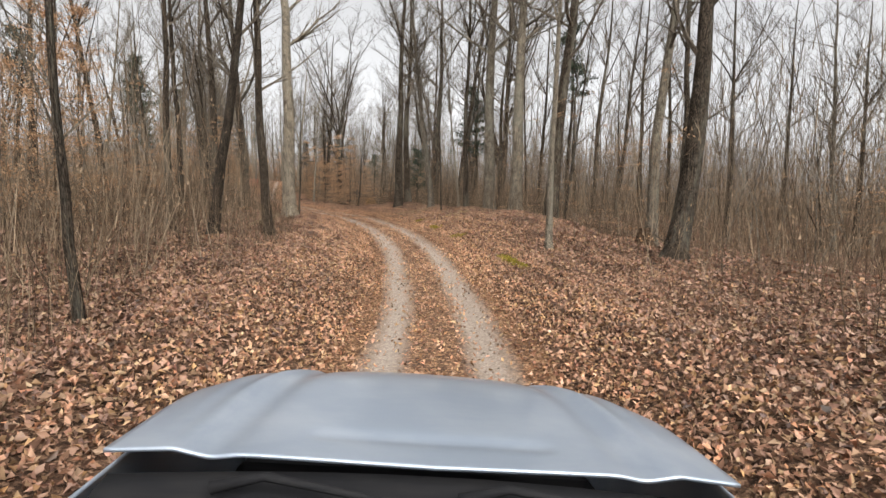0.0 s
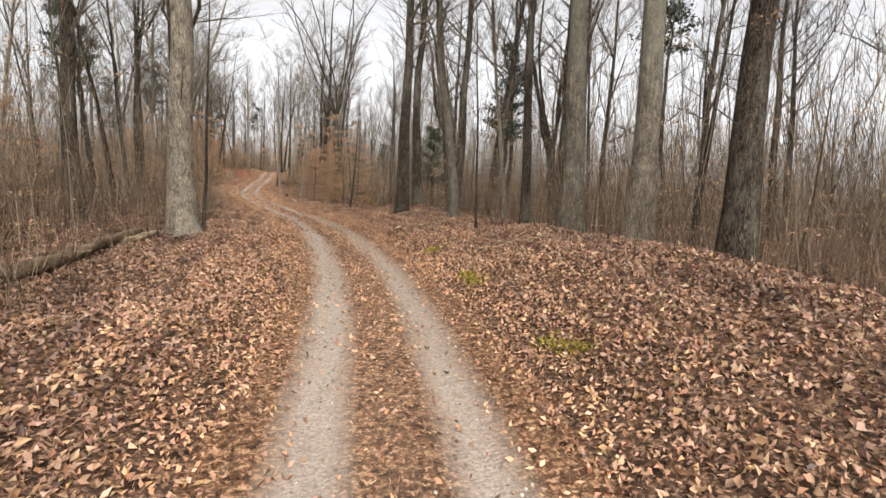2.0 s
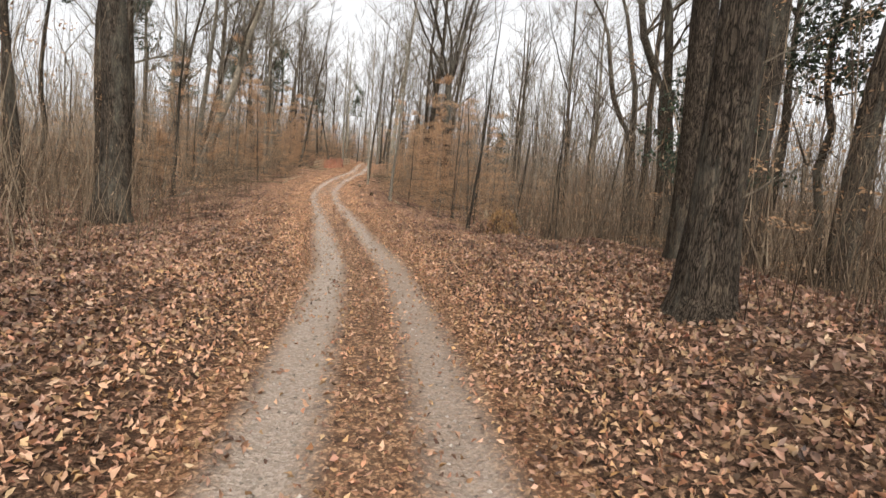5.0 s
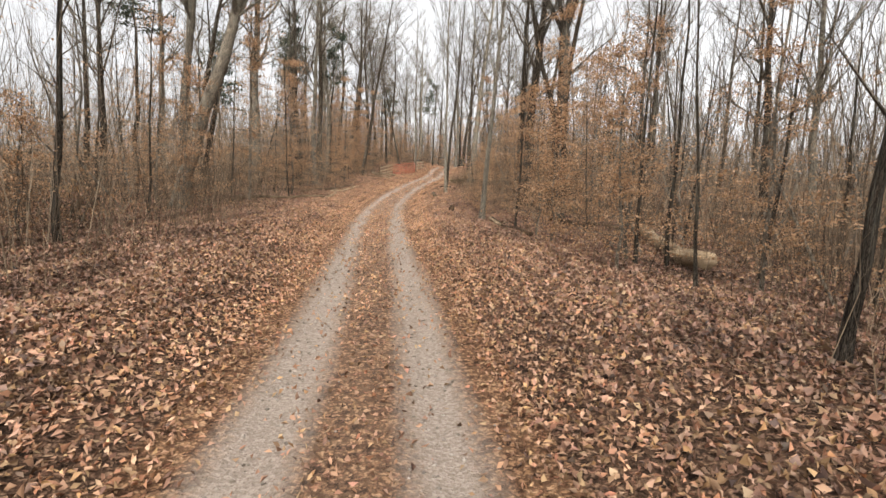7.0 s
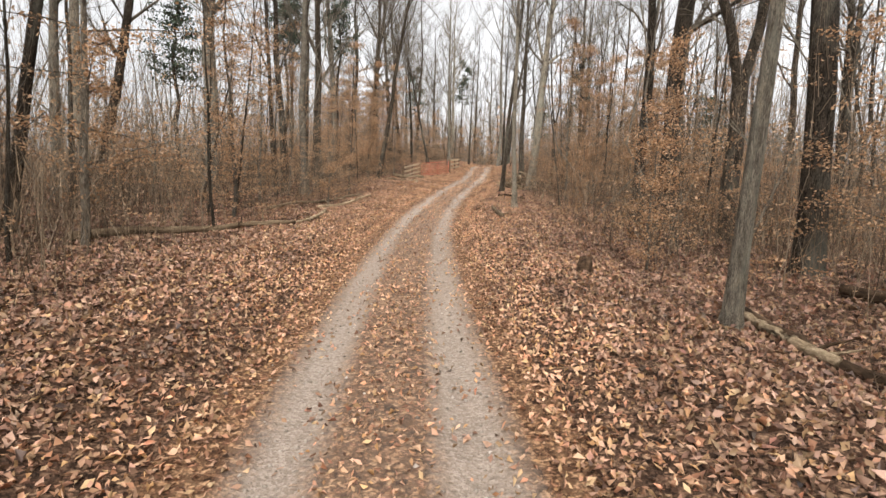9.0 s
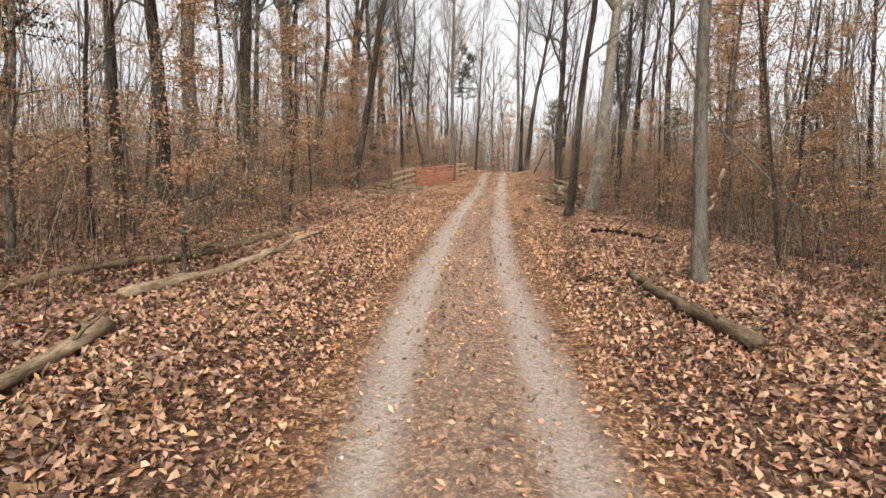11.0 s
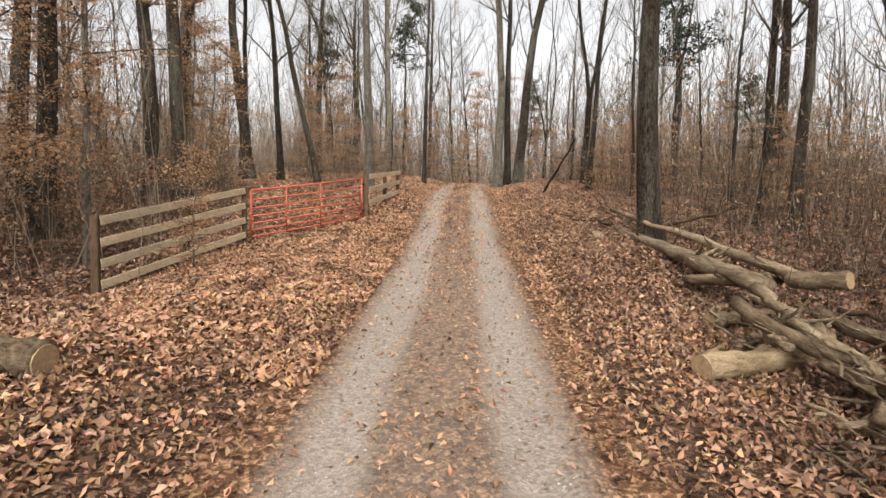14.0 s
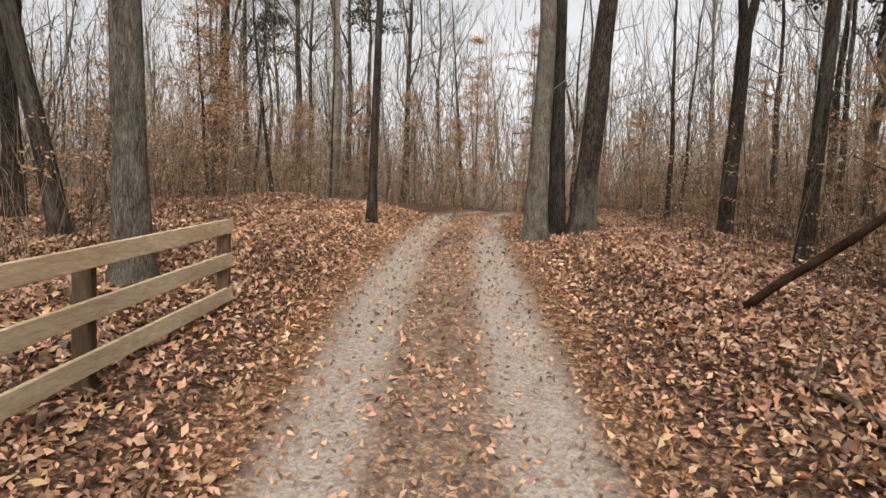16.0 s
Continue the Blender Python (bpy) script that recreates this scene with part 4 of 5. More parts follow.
xs, ys = xs[keep], ys[keep]
off = np.abs(xs - road_x(ys))
v, p = stems(xs, ys, rng.uniform(1.6, 7.0, len(xs)), rng.uniform(0.004, 0.012, len(xs)) + 0.0004 * off, 8, rng, 3, 4)
tagged(new("sapling_thicket", mesh_np("sapling_thicket", v, p, M_BRUSH)), "dense thicket of thin leafless saplings", "thicket", kind="stuff")
xs, ys = scatter(2400, 18, 120, -10, 300, 0.9)
v, p = stems(xs, ys, rng.uniform(9, 19, len(xs)), rng.uniform(0.035, 0.11, len(xs)), 20, rng, 4, 5)
tagged(new("far_wood", mesh_np("far_wood", v, p, M_FAR)), "far leafless woodland closing off the view", "woodland", kind="stuff")
xs, ys = scatter(700, 13, 55, 4, 150, 1.0)
xs, ys = np.concatenate([xs, rng.uniform(-26, 32, 200)]), np.concatenate([ys, rng.uniform(122, 175, 200)])
keep = (np.abs(xs - road_x(ys)) > 1.8) & (off_path(xs, ys) > 2)
xs, ys = xs[keep], ys[keep]
v, p = stems(xs, ys, rng.uniform(8, 17, len(xs)), rng.uniform(0.018, 0.055, len(xs)), 26, rng, 4, 6)
tagged(new("pole_wood", mesh_np("pole_wood", v, p, M_FAR)), "crowded pole-thin leafless trees with fine twigs", "woodland", kind="stuff")
xs, ys = scatter(100, 6.0, 15, 52, 132, 0.9)
keep = (off_path(xs, ys) > 2) & ~((ys > 90) & (ys < 108) & (xs < 1) & (xs > -6.5))
xs, ys = xs[keep], ys[keep]
v, p = stems(xs, ys, rng.uniform(9, 19, len(xs)), rng.uniform(0.020, 0.045, len(xs)), 26, rng, 5, 7)
tagged(new("pole_wood", mesh_np("pole_wood", v, p, M_FAR)), "pole-thin leafless trees crowding the track", "woodland", kind="stuff")
xs, ys = rng.uniform(-34, 40, 60), rng.uniform(126, 178, 60)
keep = (np.abs(xs - road_x(ys)) > 2.2) & (off_path(xs, ys) > 2)
xs, ys = xs[keep], ys[keep]
v, p = stems(xs, ys, rng.uniform(15, 27, len(xs)), rng.uniform(0.035, 0.08, len(xs)), 34, rng, 5, 8)
tagged(new("tall_wood", mesh_np("tall_wood", v, p, M_FAR)), "tall slim leafless trees beyond the rise", "woodland", kind="stuff")
xs = np.concatenate([rng.uniform(-60, 60, 900)])
ys = np.concatenate([rng.uniform(150, 330, 900)])
v, p = stems(xs, ys, rng.uniform(9, 19, len(xs)), rng.uniform(0.05, 0.15, len(xs)), 16, rng, 5, 6)
tagged(new("far_wood_ahead", mesh_np("far_wood_ahead", v, p, M_FAR)), "far leafless woodland beyond the rise", "woodland", kind="stuff")

xs, ys = rng.uniform(17, 62, 750), rng.uniform(22, 92, 750)
v, p = stems(xs, ys, rng.uniform(5, 13, len(xs)), rng.uniform(0.015, 0.045, len(xs)), 16, rng, 3, 4)
tagged(new("hillside_wood", mesh_np("hillside_wood", v, p, M_BRUSH)), "thin leafless wood on the falling hillside", "woodland", kind="stuff")

# withered leaves caught all through the understorey
def clinging(n, near, far, y0, y1, bias, low, high, size):
    """Sprays of withered leaves, gathered in level layers as beech twigs hold them."""
    k = n // 28
    x, y = scatter(k, near, far, y0, y1, 1.0)
    clump = np.sin(x * 0.45 + 1.3) * np.sin(y * 0.31 + x * 0.12) + 0.35 * np.sin(x * 1.9) * np.sin(y * 1.7)
    ok = (clump > bias - 0.55 * step(50, 90, y)) & (off_path(x, y) > 1.8) & ~((y > 91) & (y < 108) & (x < 1) & (x > -6.2))
    x, y = x[ok], y[ok]
    z = height(x, y) + low + (high - low) * rng.uniform(0, 1, len(x)) ** 1.3
    ang = rng.uniform(0, 2 * np.pi, len(x))
    i = np.repeat(np.arange(len(x)), 28)
    along, across = rng.normal(0, 0.42, len(i)), rng.normal(0, 0.14, len(i))
    px = x[i] + np.cos(ang[i]) * along - np.sin(ang[i]) * across
    py = y[i] + np.sin(ang[i]) * along + np.cos(ang[i]) * across
    pz = z[i] + rng.normal(0, 0.035, len(i)) - 0.10 * along ** 2
    return leaf_quads(np.stack([px, py, pz], 1), size, rng, 0.4, True)


v, f = clinging(260000, 6.5, 40, 8, 150, 0.28, 0.4, 6.0, 0.082)
tagged(new("withered_understorey_leaves", mesh_np("withered_understorey_leaves", v, [f], M_BEECH)), "withered tan leaves clinging in the understorey", "leaves", kind="stuff")

v, f = clinging(230000, 4.6, 20, 48, 135, 0.10, 0.25, 3.0, 0.07)
tagged(new("withered_understorey_leaves", mesh_np("withered_understorey_leaves", v, [f], M_BEECH)), "withered tan leaves low in the brush", "leaves", kind="stuff")

# ---- fallen leaves and gravel ----
def litter(n, near, far, size, curl, plain=False, mat=M_LITTER, y0=-3, y1=121):
    ys = rng.uniform(y0, y1, n)
    dx = rng.uniform(near, far, n) * rng.choice([-1, 1], n)
    a = np.abs(dx)
    xs = road_x(ys) + dx
    worn = 0.30 + 0.05 * np.sin(ys * 0.9) + 0.04 * np.sin(ys * 2.3 + 1)
    bare = np.exp(-((a - 0.74 + 0.10 * np.sin(ys * 1.7 + np.sign(dx) * 2)) / worn) ** 2)
    bare *= 1 - 0.50 * step(98, 104, ys) * (0.6 + 0.4 * np.sin(ys * 2.1 + np.sign(dx)))
    thin = 0.30 + 0.30 * np.sin(ys * 0.35 + 1.0) * np.sin(ys * 0.11) + 0.22 * step(60, 88, ys) - 0.30 * step(98, 104, ys)
    keep = rng.uniform(0, 1, n) > 0.90 * bare + thin * (a < 1.3) * (1 - bare)
    keep &= rng.uniform(0, 1, n) > 0.35 * (np.sin(xs * 1.1 + ys * 0.7) * np.sin(ys * 0.8 - xs * 0.5) > 0.45) * (a > 2.5)
    if mat is not M_DRY:  # the apron before the gate is strewn with paler leaves
        keep &= ~((ys > 96.5) & (ys < 108.5) & (dx < -1.2) & (xs > -3.2 + 0.15 * np.abs(ys - 103.5)))
    xs, ys = xs[keep], ys[keep]
    zs = height(xs, ys) + rng.uniform(0.006, 0.065, len(xs))
    v, f = leaf_quads(np.stack([xs, ys, zs], 1), size, rng, curl, plain)
    tagged(new("fallen_leaves", mesh_np("fallen_leaves", v, [f], mat)), "deep litter of curled brown oak and beech leaves", "leaves", kind="stuff")


litter(110000, 0.0, 2.3, 0.070, 0.60, True, M_DRY)
litter(110000, 1.4, 3.5, 0.080, 0.65, True, M_DRY)
litter(130000, 2.2, 4.2, 0.092, 0.70, False)
litter(110000, 3.6, 6.4, 0.098, 0.70, False)
litter(140000, 3.9, 6.6, 0.092, 0.70, True, M_DULL)
litter(115000, 6.2, 10.5, 0.130, 0.60, True, M_DULL)
litter(30000, 10.5, 20.0, 0.20, 0.45, True, M_DULL)
litter(70000, 2.2, 7.0, 0.092, 0.6, True, M_DRY, 74, 120)

# paler, drier leaves blown over the apron before the gate and along the side path
k = 42000
ys, xs = rng.uniform(97, 108.5, k), rng.uniform(-3.6, 1.2, k)
keep = (xs < road_x(ys) - 1.2) & (xs > -3.4 + 0.9 * np.abs(ys - 103.5) / 6 + rng.normal(0, 0.35, k)) & ~((xs < -3.02 + (ys - 104.6) * 0.95 - 0.05) & (ys > 104.6))
yp = rng.uniform(106, 132, 26000)
xs = np.concatenate([xs[keep], np.interp(yp, PATH_Y, PATH_X) + rng.normal(0, 1.0, len(yp))])
ys = np.concatenate([ys[keep], yp])
v, f = leaf_quads(np.stack([xs, ys, height(xs, ys) + rng.uniform(0.03, 0.07, len(xs))], 1), 0.095, rng, 0.60, True)
tagged(new("fallen_leaves", mesh_np("fallen_leaves", v, [f], M_DRY)), "dry tan leaves strewn before the gate", "leaves", kind="stuff")

n = 6500
ys = rng.uniform(-3, 118, n)
dx = (0.72 + rng.normal(0, 0.2, n)) * rng.choice([-1, 1], n)
xs = road_x(ys) + dx
s = rng.uniform(0.008, 0.026, n)[:, None, None]
octa = np.array([[1, 0, 0], [-1, 0, 0], [0, 1, 0], [0, -1, 0], [0, 0, 0.7], [0, 0, -0.7]], float)
v = (np.stack([xs, ys, height(xs, ys) + 0.004], 1)[:, None] + s * (octa[None] + rng.normal(0, 0.18, (n, 6, 3)))).reshape(-1, 3)
tri = np.array([[0, 2, 4], [2, 1, 4], [1, 3, 4], [3, 0, 4], [2, 0, 5], [1, 2, 5], [3, 1, 5], [0, 3, 5]])
f = (np.arange(n)[:, None, None] * 6 + tri[None]).reshape(-1, 3)
tagged(new("gravel", mesh_np("gravel", v, [f], M_STONE)), "loose grey gravel in the wheel ruts", "gravel", kind="stuff")


# ---- gate and fences ----
A, B = Vector((-2.94, 104.40, 9.98)), Vector((-0.44, 107.0, 10.57))


def post(at, top, parent):
    bm = bmesh.new()
    foot = gz(at.x, at.y) - 0.25
    boxed(bm, (0.115, 0.115, top - foot), (at.x, at.y, (top + foot) / 2), pose(0, 0, 0, 0, 0, 12), 0.012)
    return part("post", bm, M_POST, parent)


def board(a, b, parent, high=0.14):
    d = b - a
    bm = bmesh.new()
    rot = d.to_track_quat("X", "Z").to_matrix().to_4x4()
    boxed(bm, (d.length, 0.035, high), (a + b) / 2, rot, 0.006)
    return part("board", bm, M_BOARD, parent)


fence = thing("board_fence", "four-board fence of new yellow lumber on dark posts", "fence", "fences beside the gate")
ends = [A, Vector((-3.42, 102.62, 9.62)), Vector((-3.88, 100.62, 9.22))]
for p in ends:
    post(p, p.z + 1.34, fence)
for p, q in zip(ends, ends[1:]):
    for h in (0.22, 0.56, 0.90, 1.25):
        off = Vector((0.088 if p is not ends[0] else 0.06, -0.02, h))
        u = (q - p).normalized() * 0.02
        board(p + off + u * (3.2 if p is ends[0] else 0), q + off - u, fence)

fence_b = thing("board_fence", "three-board fence of new yellow lumber rising uphill", "fence", "fences beside the gate")
low, far_end = B + Vector((0.10, -0.10, 0.11)), Vector((0.28, 110.70, 11.22))
post(Vector((-0.10, 109.1, 0)), 12.16, fence_b)
post(Vector((0.22, 110.66, 0)), 12.44, fence_b)
for ha, hb in ((0.42, 0.46), (0.79, 0.80), (1.16, 1.14)):
    board(low + Vector((0.02, 0, ha)), far_end + Vector((0, 0, hb)), fence_b, 0.145)

gate = thing("farm_gate", "closed red tubular steel farm gate", "gate")
ga, gb = A + Vector((0.10, 0.11, 0)), B - Vector((0.10, 0.11, 0))
gb.z -= 0.05


def pipe(name, pts, r, parent, mat, sides=8):
    s = Soup()
    s.tube(pts, [r] * len(pts), sides, True)
    return part(name, s.mesh(name, mat), mat, parent)


for h in (0.16, 0.31, 0.47, 0.64, 0.83, 1.03, 1.26):
    pipe("rail", [ga + Vector((0, 0, h)), ga.lerp(gb, 0.5) + Vector((0, 0, h - 0.012)), gb + Vector((0, 0, h))], 0.021 if h < 1.2 else 0.026, gate, M_RED)
for f in (0.003, 0.997):
    p = ga.lerp(gb, f)
    pipe("end_tube", [p + Vector((0, 0, 0.15)), p + Vector((0, 0, 1.27))], 0.026, gate, M_RED)
for f in (0.28, 0.58):
    p = ga.lerp(gb, f) + Vector((0.02, -0.02, 0))
    pipe("brace", [p + Vector((0, 0, 0.15)), p + Vector((0, 0, 1.26))], 0.018, gate, M_RED, 6)
for h in (0.35, 1.1):
    bm = bmesh.new()
    boxed(bm, (0.09, 0.05, 0.06), gb + Vector((0.04, 0.04, h)), pose(0, 0, 0, 0, 0, 50), 0.006)
    part("hinge", bm, M_BLACK, gate)
gp = thing("gate_post", "square dark wooden gate post", "post")
gp.matrix_basis = pose(B.x, B.y, gz(B.x, B.y))
bm = bmesh.new()
boxed(bm, (0.115, 0.115, 1.62), (0, 0, 0.56), pose(0, 0, 0, 0, 0, 20), 0.012)
part("shaft", bm, M_POST, gp)


# ---- fallen timber ----
def log(a, b, r0, r1, label, mat=M_LOG, cut=False, up=0.75, name="fallen_log", bend=0.05, stubs=3, group="fallen timber", za=None, zb=None):
    """A log from a to b (x, y), lying on the ground unless heights of its ends are given."""
    rnd = random.Random(int(a[0] * 97 + a[1] * 31))
    pa = Vector((*a, za if za is not None else gz(*a) + r0 * up))
    pb = Vector((*b, zb if zb is not None else gz(*b) + r1 * up))
    ob = thing(name, label, "log" if r0 > 0.05 else "branch", group)
    segs = 16 if r0 > 0.05 else 9
    pts, rad = [], []
    for i in range(segs + 1):
        f = i / segs
        p = pa.lerp(pb, f)
        if za is None and zb is None:
            p.z = gz(p.x, p.y) + (r0 + (r1 - r0) * f) * up
        w = math.sin(math.pi * f)
        pts.append(p + Vector((rnd.gauss(0, bend), rnd.gauss(0, bend), rnd.gauss(0, bend * 0.2))) * w)
        rad.append((r0 + (r1 - r0) * f) * rnd.uniform(0.86, 1.10))
    s = Soup()
    s.tube(pts, rad, 12, True, 1.0, 0.14, rnd)
    part("stem", s.mesh("stem", mat), mat, ob)
    d = (pb - pa).normalized()
    if cut:
        for p, r, w in ((pts[0], rad[0], -d), (pts[-1], rad[-1], d)):
            s = Soup()
            s.tube([p, p + w * 0.012], [r * 0.93, r * 0.92], 14, True)
            part("sawn_end", s.mesh("sawn_end", M_CUT, False), M_CUT, ob, "pale sawn end")
    for _ in range(stubs):
        f = rnd.uniform(0.2, 0.95)
        i = int(f * segs)
        w = Vector((rnd.gauss(0, 1), rnd.gauss(0, 1), rnd.uniform(0.2, 1.0))).normalized()
        length = rnd.uniform(0.15, 0.5) + r0
        s = Soup()
        s.tube([pts[i], pts[i] + w * length * 0.6, pts[i] + w * length + Vector((rnd.gauss(0, 0.08), rnd.gauss(0, 0.08), 0.03))], [rad[i] * 0.35, rad[i] * 0.25, 0.006], 5)
        part("branch_stub", s.mesh("branch_stub", mat), mat, ob)
    return ob


log((0.05, 22.4), (0.45, 28.4), 0.15, 0.10, "grey fallen log lying in leaves", stubs=4, up=1.5)
log((-0.5, 24.2), (0.9, 28.2), 0.06, 0.09, "split grey limb lying beside the log", M_BARE, stubs=3, up=1.3)
log((-0.02, 33.58), (-0.59, 39.61), 0.13, 0.08, "brown fallen log lying in brush", up=1.0)
log((-0.75, 34.1), (-1.5, 39.2), 0.10, 0.07, "brown fallen log lying in brush", up=1.3)
TWIGGY = "pale crooked dead branch on the leaves"
for p, q, r in (((8.25, 30.95), (9.55, 30.0), 0.035), ((9.5, 30.0), (10.85, 29.65), 0.028), ((8.45, 30.75), (8.32, 29.25), 0.020), ((8.75, 30.45), (9.1, 28.55), 0.020), ((9.0, 30.35), (8.95, 29.35), 0.014),
                ((9.4, 30.05), (9.35, 29.5), 0.014), ((9.6, 29.95), (9.9, 28.8), 0.016), ((8.9, 29.4), (9.2, 28.9), 0.012), ((9.0, 23.9), (9.6, 22.9), 0.022), ((9.95, 23.3), (9.1, 22.4), 0.018), ((9.1, 22.5), (8.65, 21.6), 0.016),
                ((9.75, 23.1), (10.9, 22.6), 0.022), ((8.6, 23.9), (9.1, 23.4), 0.016), ((10.0, 24.0), (9.4, 23.2), 0.014)):
    log(p, q, r, r * 0.5, TWIGGY, M_PALE if r < 0.02 else M_BARE, name="fallen_branch", bend=0.07, stubs=2, za=gz(*p) + 0.10 + r, zb=gz(*q) + 0.07 + r)
log((8.97, 23.93), (10.67, 23.15), 0.02, 0.01, "pale dead branch on the leaf bank", M_BARE, name="fallen_branch", bend=0.08)
log((14.0, 69.6), (11.6, 57.2), 0.16, 0.24, "grey fallen trunk with bark peeling, lying in the hollow", M_BARE, stubs=6, up=1.55)
log((12.0, 69.2), (14.2, 68.6), 0.06, 0.05, "thin fallen log in the brush")
log((-5.4, 68.6), (-2.4, 73.2), 0.10, 0.07, "fallen log lying at the verge", stubs=4, up=1.5)
log((-2.5, 73.6), (-2.6, 76.6), 0.055, 0.07, "pale barkless limb at the log's end", M_BARE, up=1.6)
log((-3.2, 77.6), (-2.45, 82.9), 0.085, 0.055, "long pale fallen log at the verge", M_BARE, stubs=8, up=1.2, bend=0.09)
log((-5.0, 77.2), (-3.3, 84.2), 0.07, 0.05, "grey fallen pole behind the long log", M_LOG, stubs=6, up=1.4, bend=0.09)
log((-4.1, 79.6), (-2.9, 83.2), 0.085, 0.05, "thin fallen pole at the verge", M_LOG, up=1.2)
log((-2.01, 79.56), (-1.44, 79.72), 0.02, 0.012, "short dead stick on the leaves", M_LOG, name="fallen_branch", stubs=1)
log((6.9, 66.3), (7.9, 61.6), 0.07, 0.09, "dark fallen log lying in the ditch", M_ROTTEN, up=1.0)
log((6.75, 66.0), (7.1, 64.7), 0.06, 0.07, "pale split limb beside the dark log", M_BARE, up=1.6, stubs=1)
log((9.8, 68.7), (11.6, 67.4), 0.11, 0.12, "dark fallen log under the beeches", M_ROTTEN, up=1.2)
log((3.5, 79.9), (3.8, 76.9), 0.06, 0.09, "mossy fallen log in the ditch", up=1.3)
log((2.74, 80.25), (3.12, 80.02), 0.035, 0.03, "short dark stick on the leaves", M_ROTTEN, name="fallen_branch", stubs=1, up=1.6)
log((3.12, 80.02), (3.5, 80.1), 0.025, 0.012, "short dark stick on the leaves", M_ROTTEN, name="fallen_branch", stubs=1, up=2.0)
log((3.84, 83.9), (5.00, 82.5), 0.06, 0.05, "thin dark fallen log under the trees", M_ROTTEN, up=1.5)
log((5.79, 82.98), (6.5, 83.3), 0.055, 0.04, "pale dead snag leaning in the brush", M_BARE, name="broken_snag", za=gz(5.79, 82.98) - 0.05, zb=9.1, stubs=2)
log((-5.30, 90.22), (-3.37, 93.35), 0.07, 0.05, "dark fallen log lying in leaves", M_ROTTEN)
log((-4.0, 96.85), (-2.02, 96.60), 0.17, 0.15, "long sawn log lying in the leaves", cut=True)
log((-1.98, 96.6), (-1.55, 96.57), 0.15, 0.15, "short sawn billet at the log's end", M_LOG, cut=True, stubs=0, bend=0.0)
log((-2.90, 94.24), (-2.11, 94.18), 0.06, 0.05, "mossy dead limb on the leaves", name="fallen_branch")
log((-1.42, 91.8), (-1.8, 94.2), 0.055, 0.04, "pale crooked dead limb on the leaves", M_BARE, name="fallen_branch", up=1.2)
log((-3.6, 92.0), (-1.75, 93.05), 0.08, 0.07, "dark mossy log lying across the leaves", up=1.0)
log((5.98, 104.6), (5.85, 98.9), 0.10, 0.14, "long barkless fallen trunk beside the track", M_BARE, stubs=9, za=10.42, zb=9.72, bend=0.04)
log((5.84, 104.5), (6.75, 99.2), 0.04, 0.10, "pale fallen trunk behind the first one", M_BARE, stubs=6, za=10.9, zb=9.75, bend=0.05)
log((5.05, 106.6), (5.92, 104.6), 0.022, 0.045, "arched dark limb at the trunk's end", M_ROTTEN, stubs=2, za=gz(5.05, 106.6) + 0.05, zb=10.52, bend=0.12)
log((6.1, 102.6), (7.6, 102.0), 0.04, 0.012, "dark forked branch standing off the trunk", M_ROTTEN, name="fallen_branch", stubs=3, za=10.45, zb=11.0, bend=0.08)
for k in range(9):  # splinters of the broken end
    a = 0.7 * k
    log((5.95 + 0.09 * math.cos(a), 104.45), (5.98 + 0.2 * math.cos(a), 104.95 + 0.12 * (k % 3)), 0.022, 0.004, "splintered pale wood at the broken end", M_PALE, name="fallen_branch", stubs=0,
        za=10.42 + 0.08 * math.sin(a), zb=10.40 + 0.20 * math.sin(a), bend=0.01)
log((5.55, 100.35), (6.55, 98.45), 0.08, 0.12, "bark-covered log on top of the heap", M_LOG, cut=True, group="log heap", za=9.66, zb=9.86, bend=0.03)
log((5.10, 98.85), (6.0, 99.05), 0.12, 0.11, "short sawn log in the heap", cut=True, group="log heap", stubs=0, up=1.0)
log((4.95, 98.0), (5.35, 98.35), 0.08, 0.07, "small broken billet behind the pale log", M_BARE, group="log heap", stubs=0, up=1.0)
log((4.12, 97.25), (5.55, 97.80), 0.145, 0.13, "pale half-barked sawn log in the heap", M_PALE, cut=True, group="log heap", stubs=0, up=0.9, bend=0.012)
log((4.03, 95.16), (4.49, 93.90), 0.08, 0.07, "short sawn log at the heap's foot", M_BARE, cut=True, group="log heap", stubs=0)
log((4.60, 95.43), (5.10, 93.96), 0.07, 0.06, "short sawn log at the heap's foot", M_LOG, cut=True, group="log heap", stubs=0)
log((5.27, 97.74), (5.66, 94.73), 0.07, 0.05, "crooked pale limb in the heap", M_BARE, group="log heap", za=gz(5.27, 97.74) + 0.5, zb=gz(5.66, 94.73) + 0.15, bend=0.10)
rnd = random.Random(9)
for i in range(104):
    y = rnd.uniform(94.2, 97.9)
    x = rnd.uniform(3.9 + 0.16 * (y - 94.2), 6.7)
    a = rnd.uniform(0, 6.28)
    length = rnd.uniform(0.6, 1.9)
    x2, y2 = x + length * math.cos(a), y + length * math.sin(a)
    if x2 < 3.8 or (min(x, x2) < 4.7 and max(y, y2) > 96.7) or math.hypot(x - 6.35, y - 94.55) < 0.7 or math.hypot(x2 - 6.35, y2 - 94.55) < 0.7:
        continue
    log((x, y), (x2, y2), rnd.choice((0.012, 0.016, 0.022, 0.03, 0.05)), 0.010, "dead branch tangled in the heap", rnd.choice((M_BARE, M_LOG, M_LOG, M_ROTTEN)), name="fallen_branch", bend=0.10, stubs=2, group="log heap",
        za=gz(x, y) + rnd.uniform(0.05, 0.65), zb=gz(x2, y2) + rnd.uniform(0.03, 0.85))
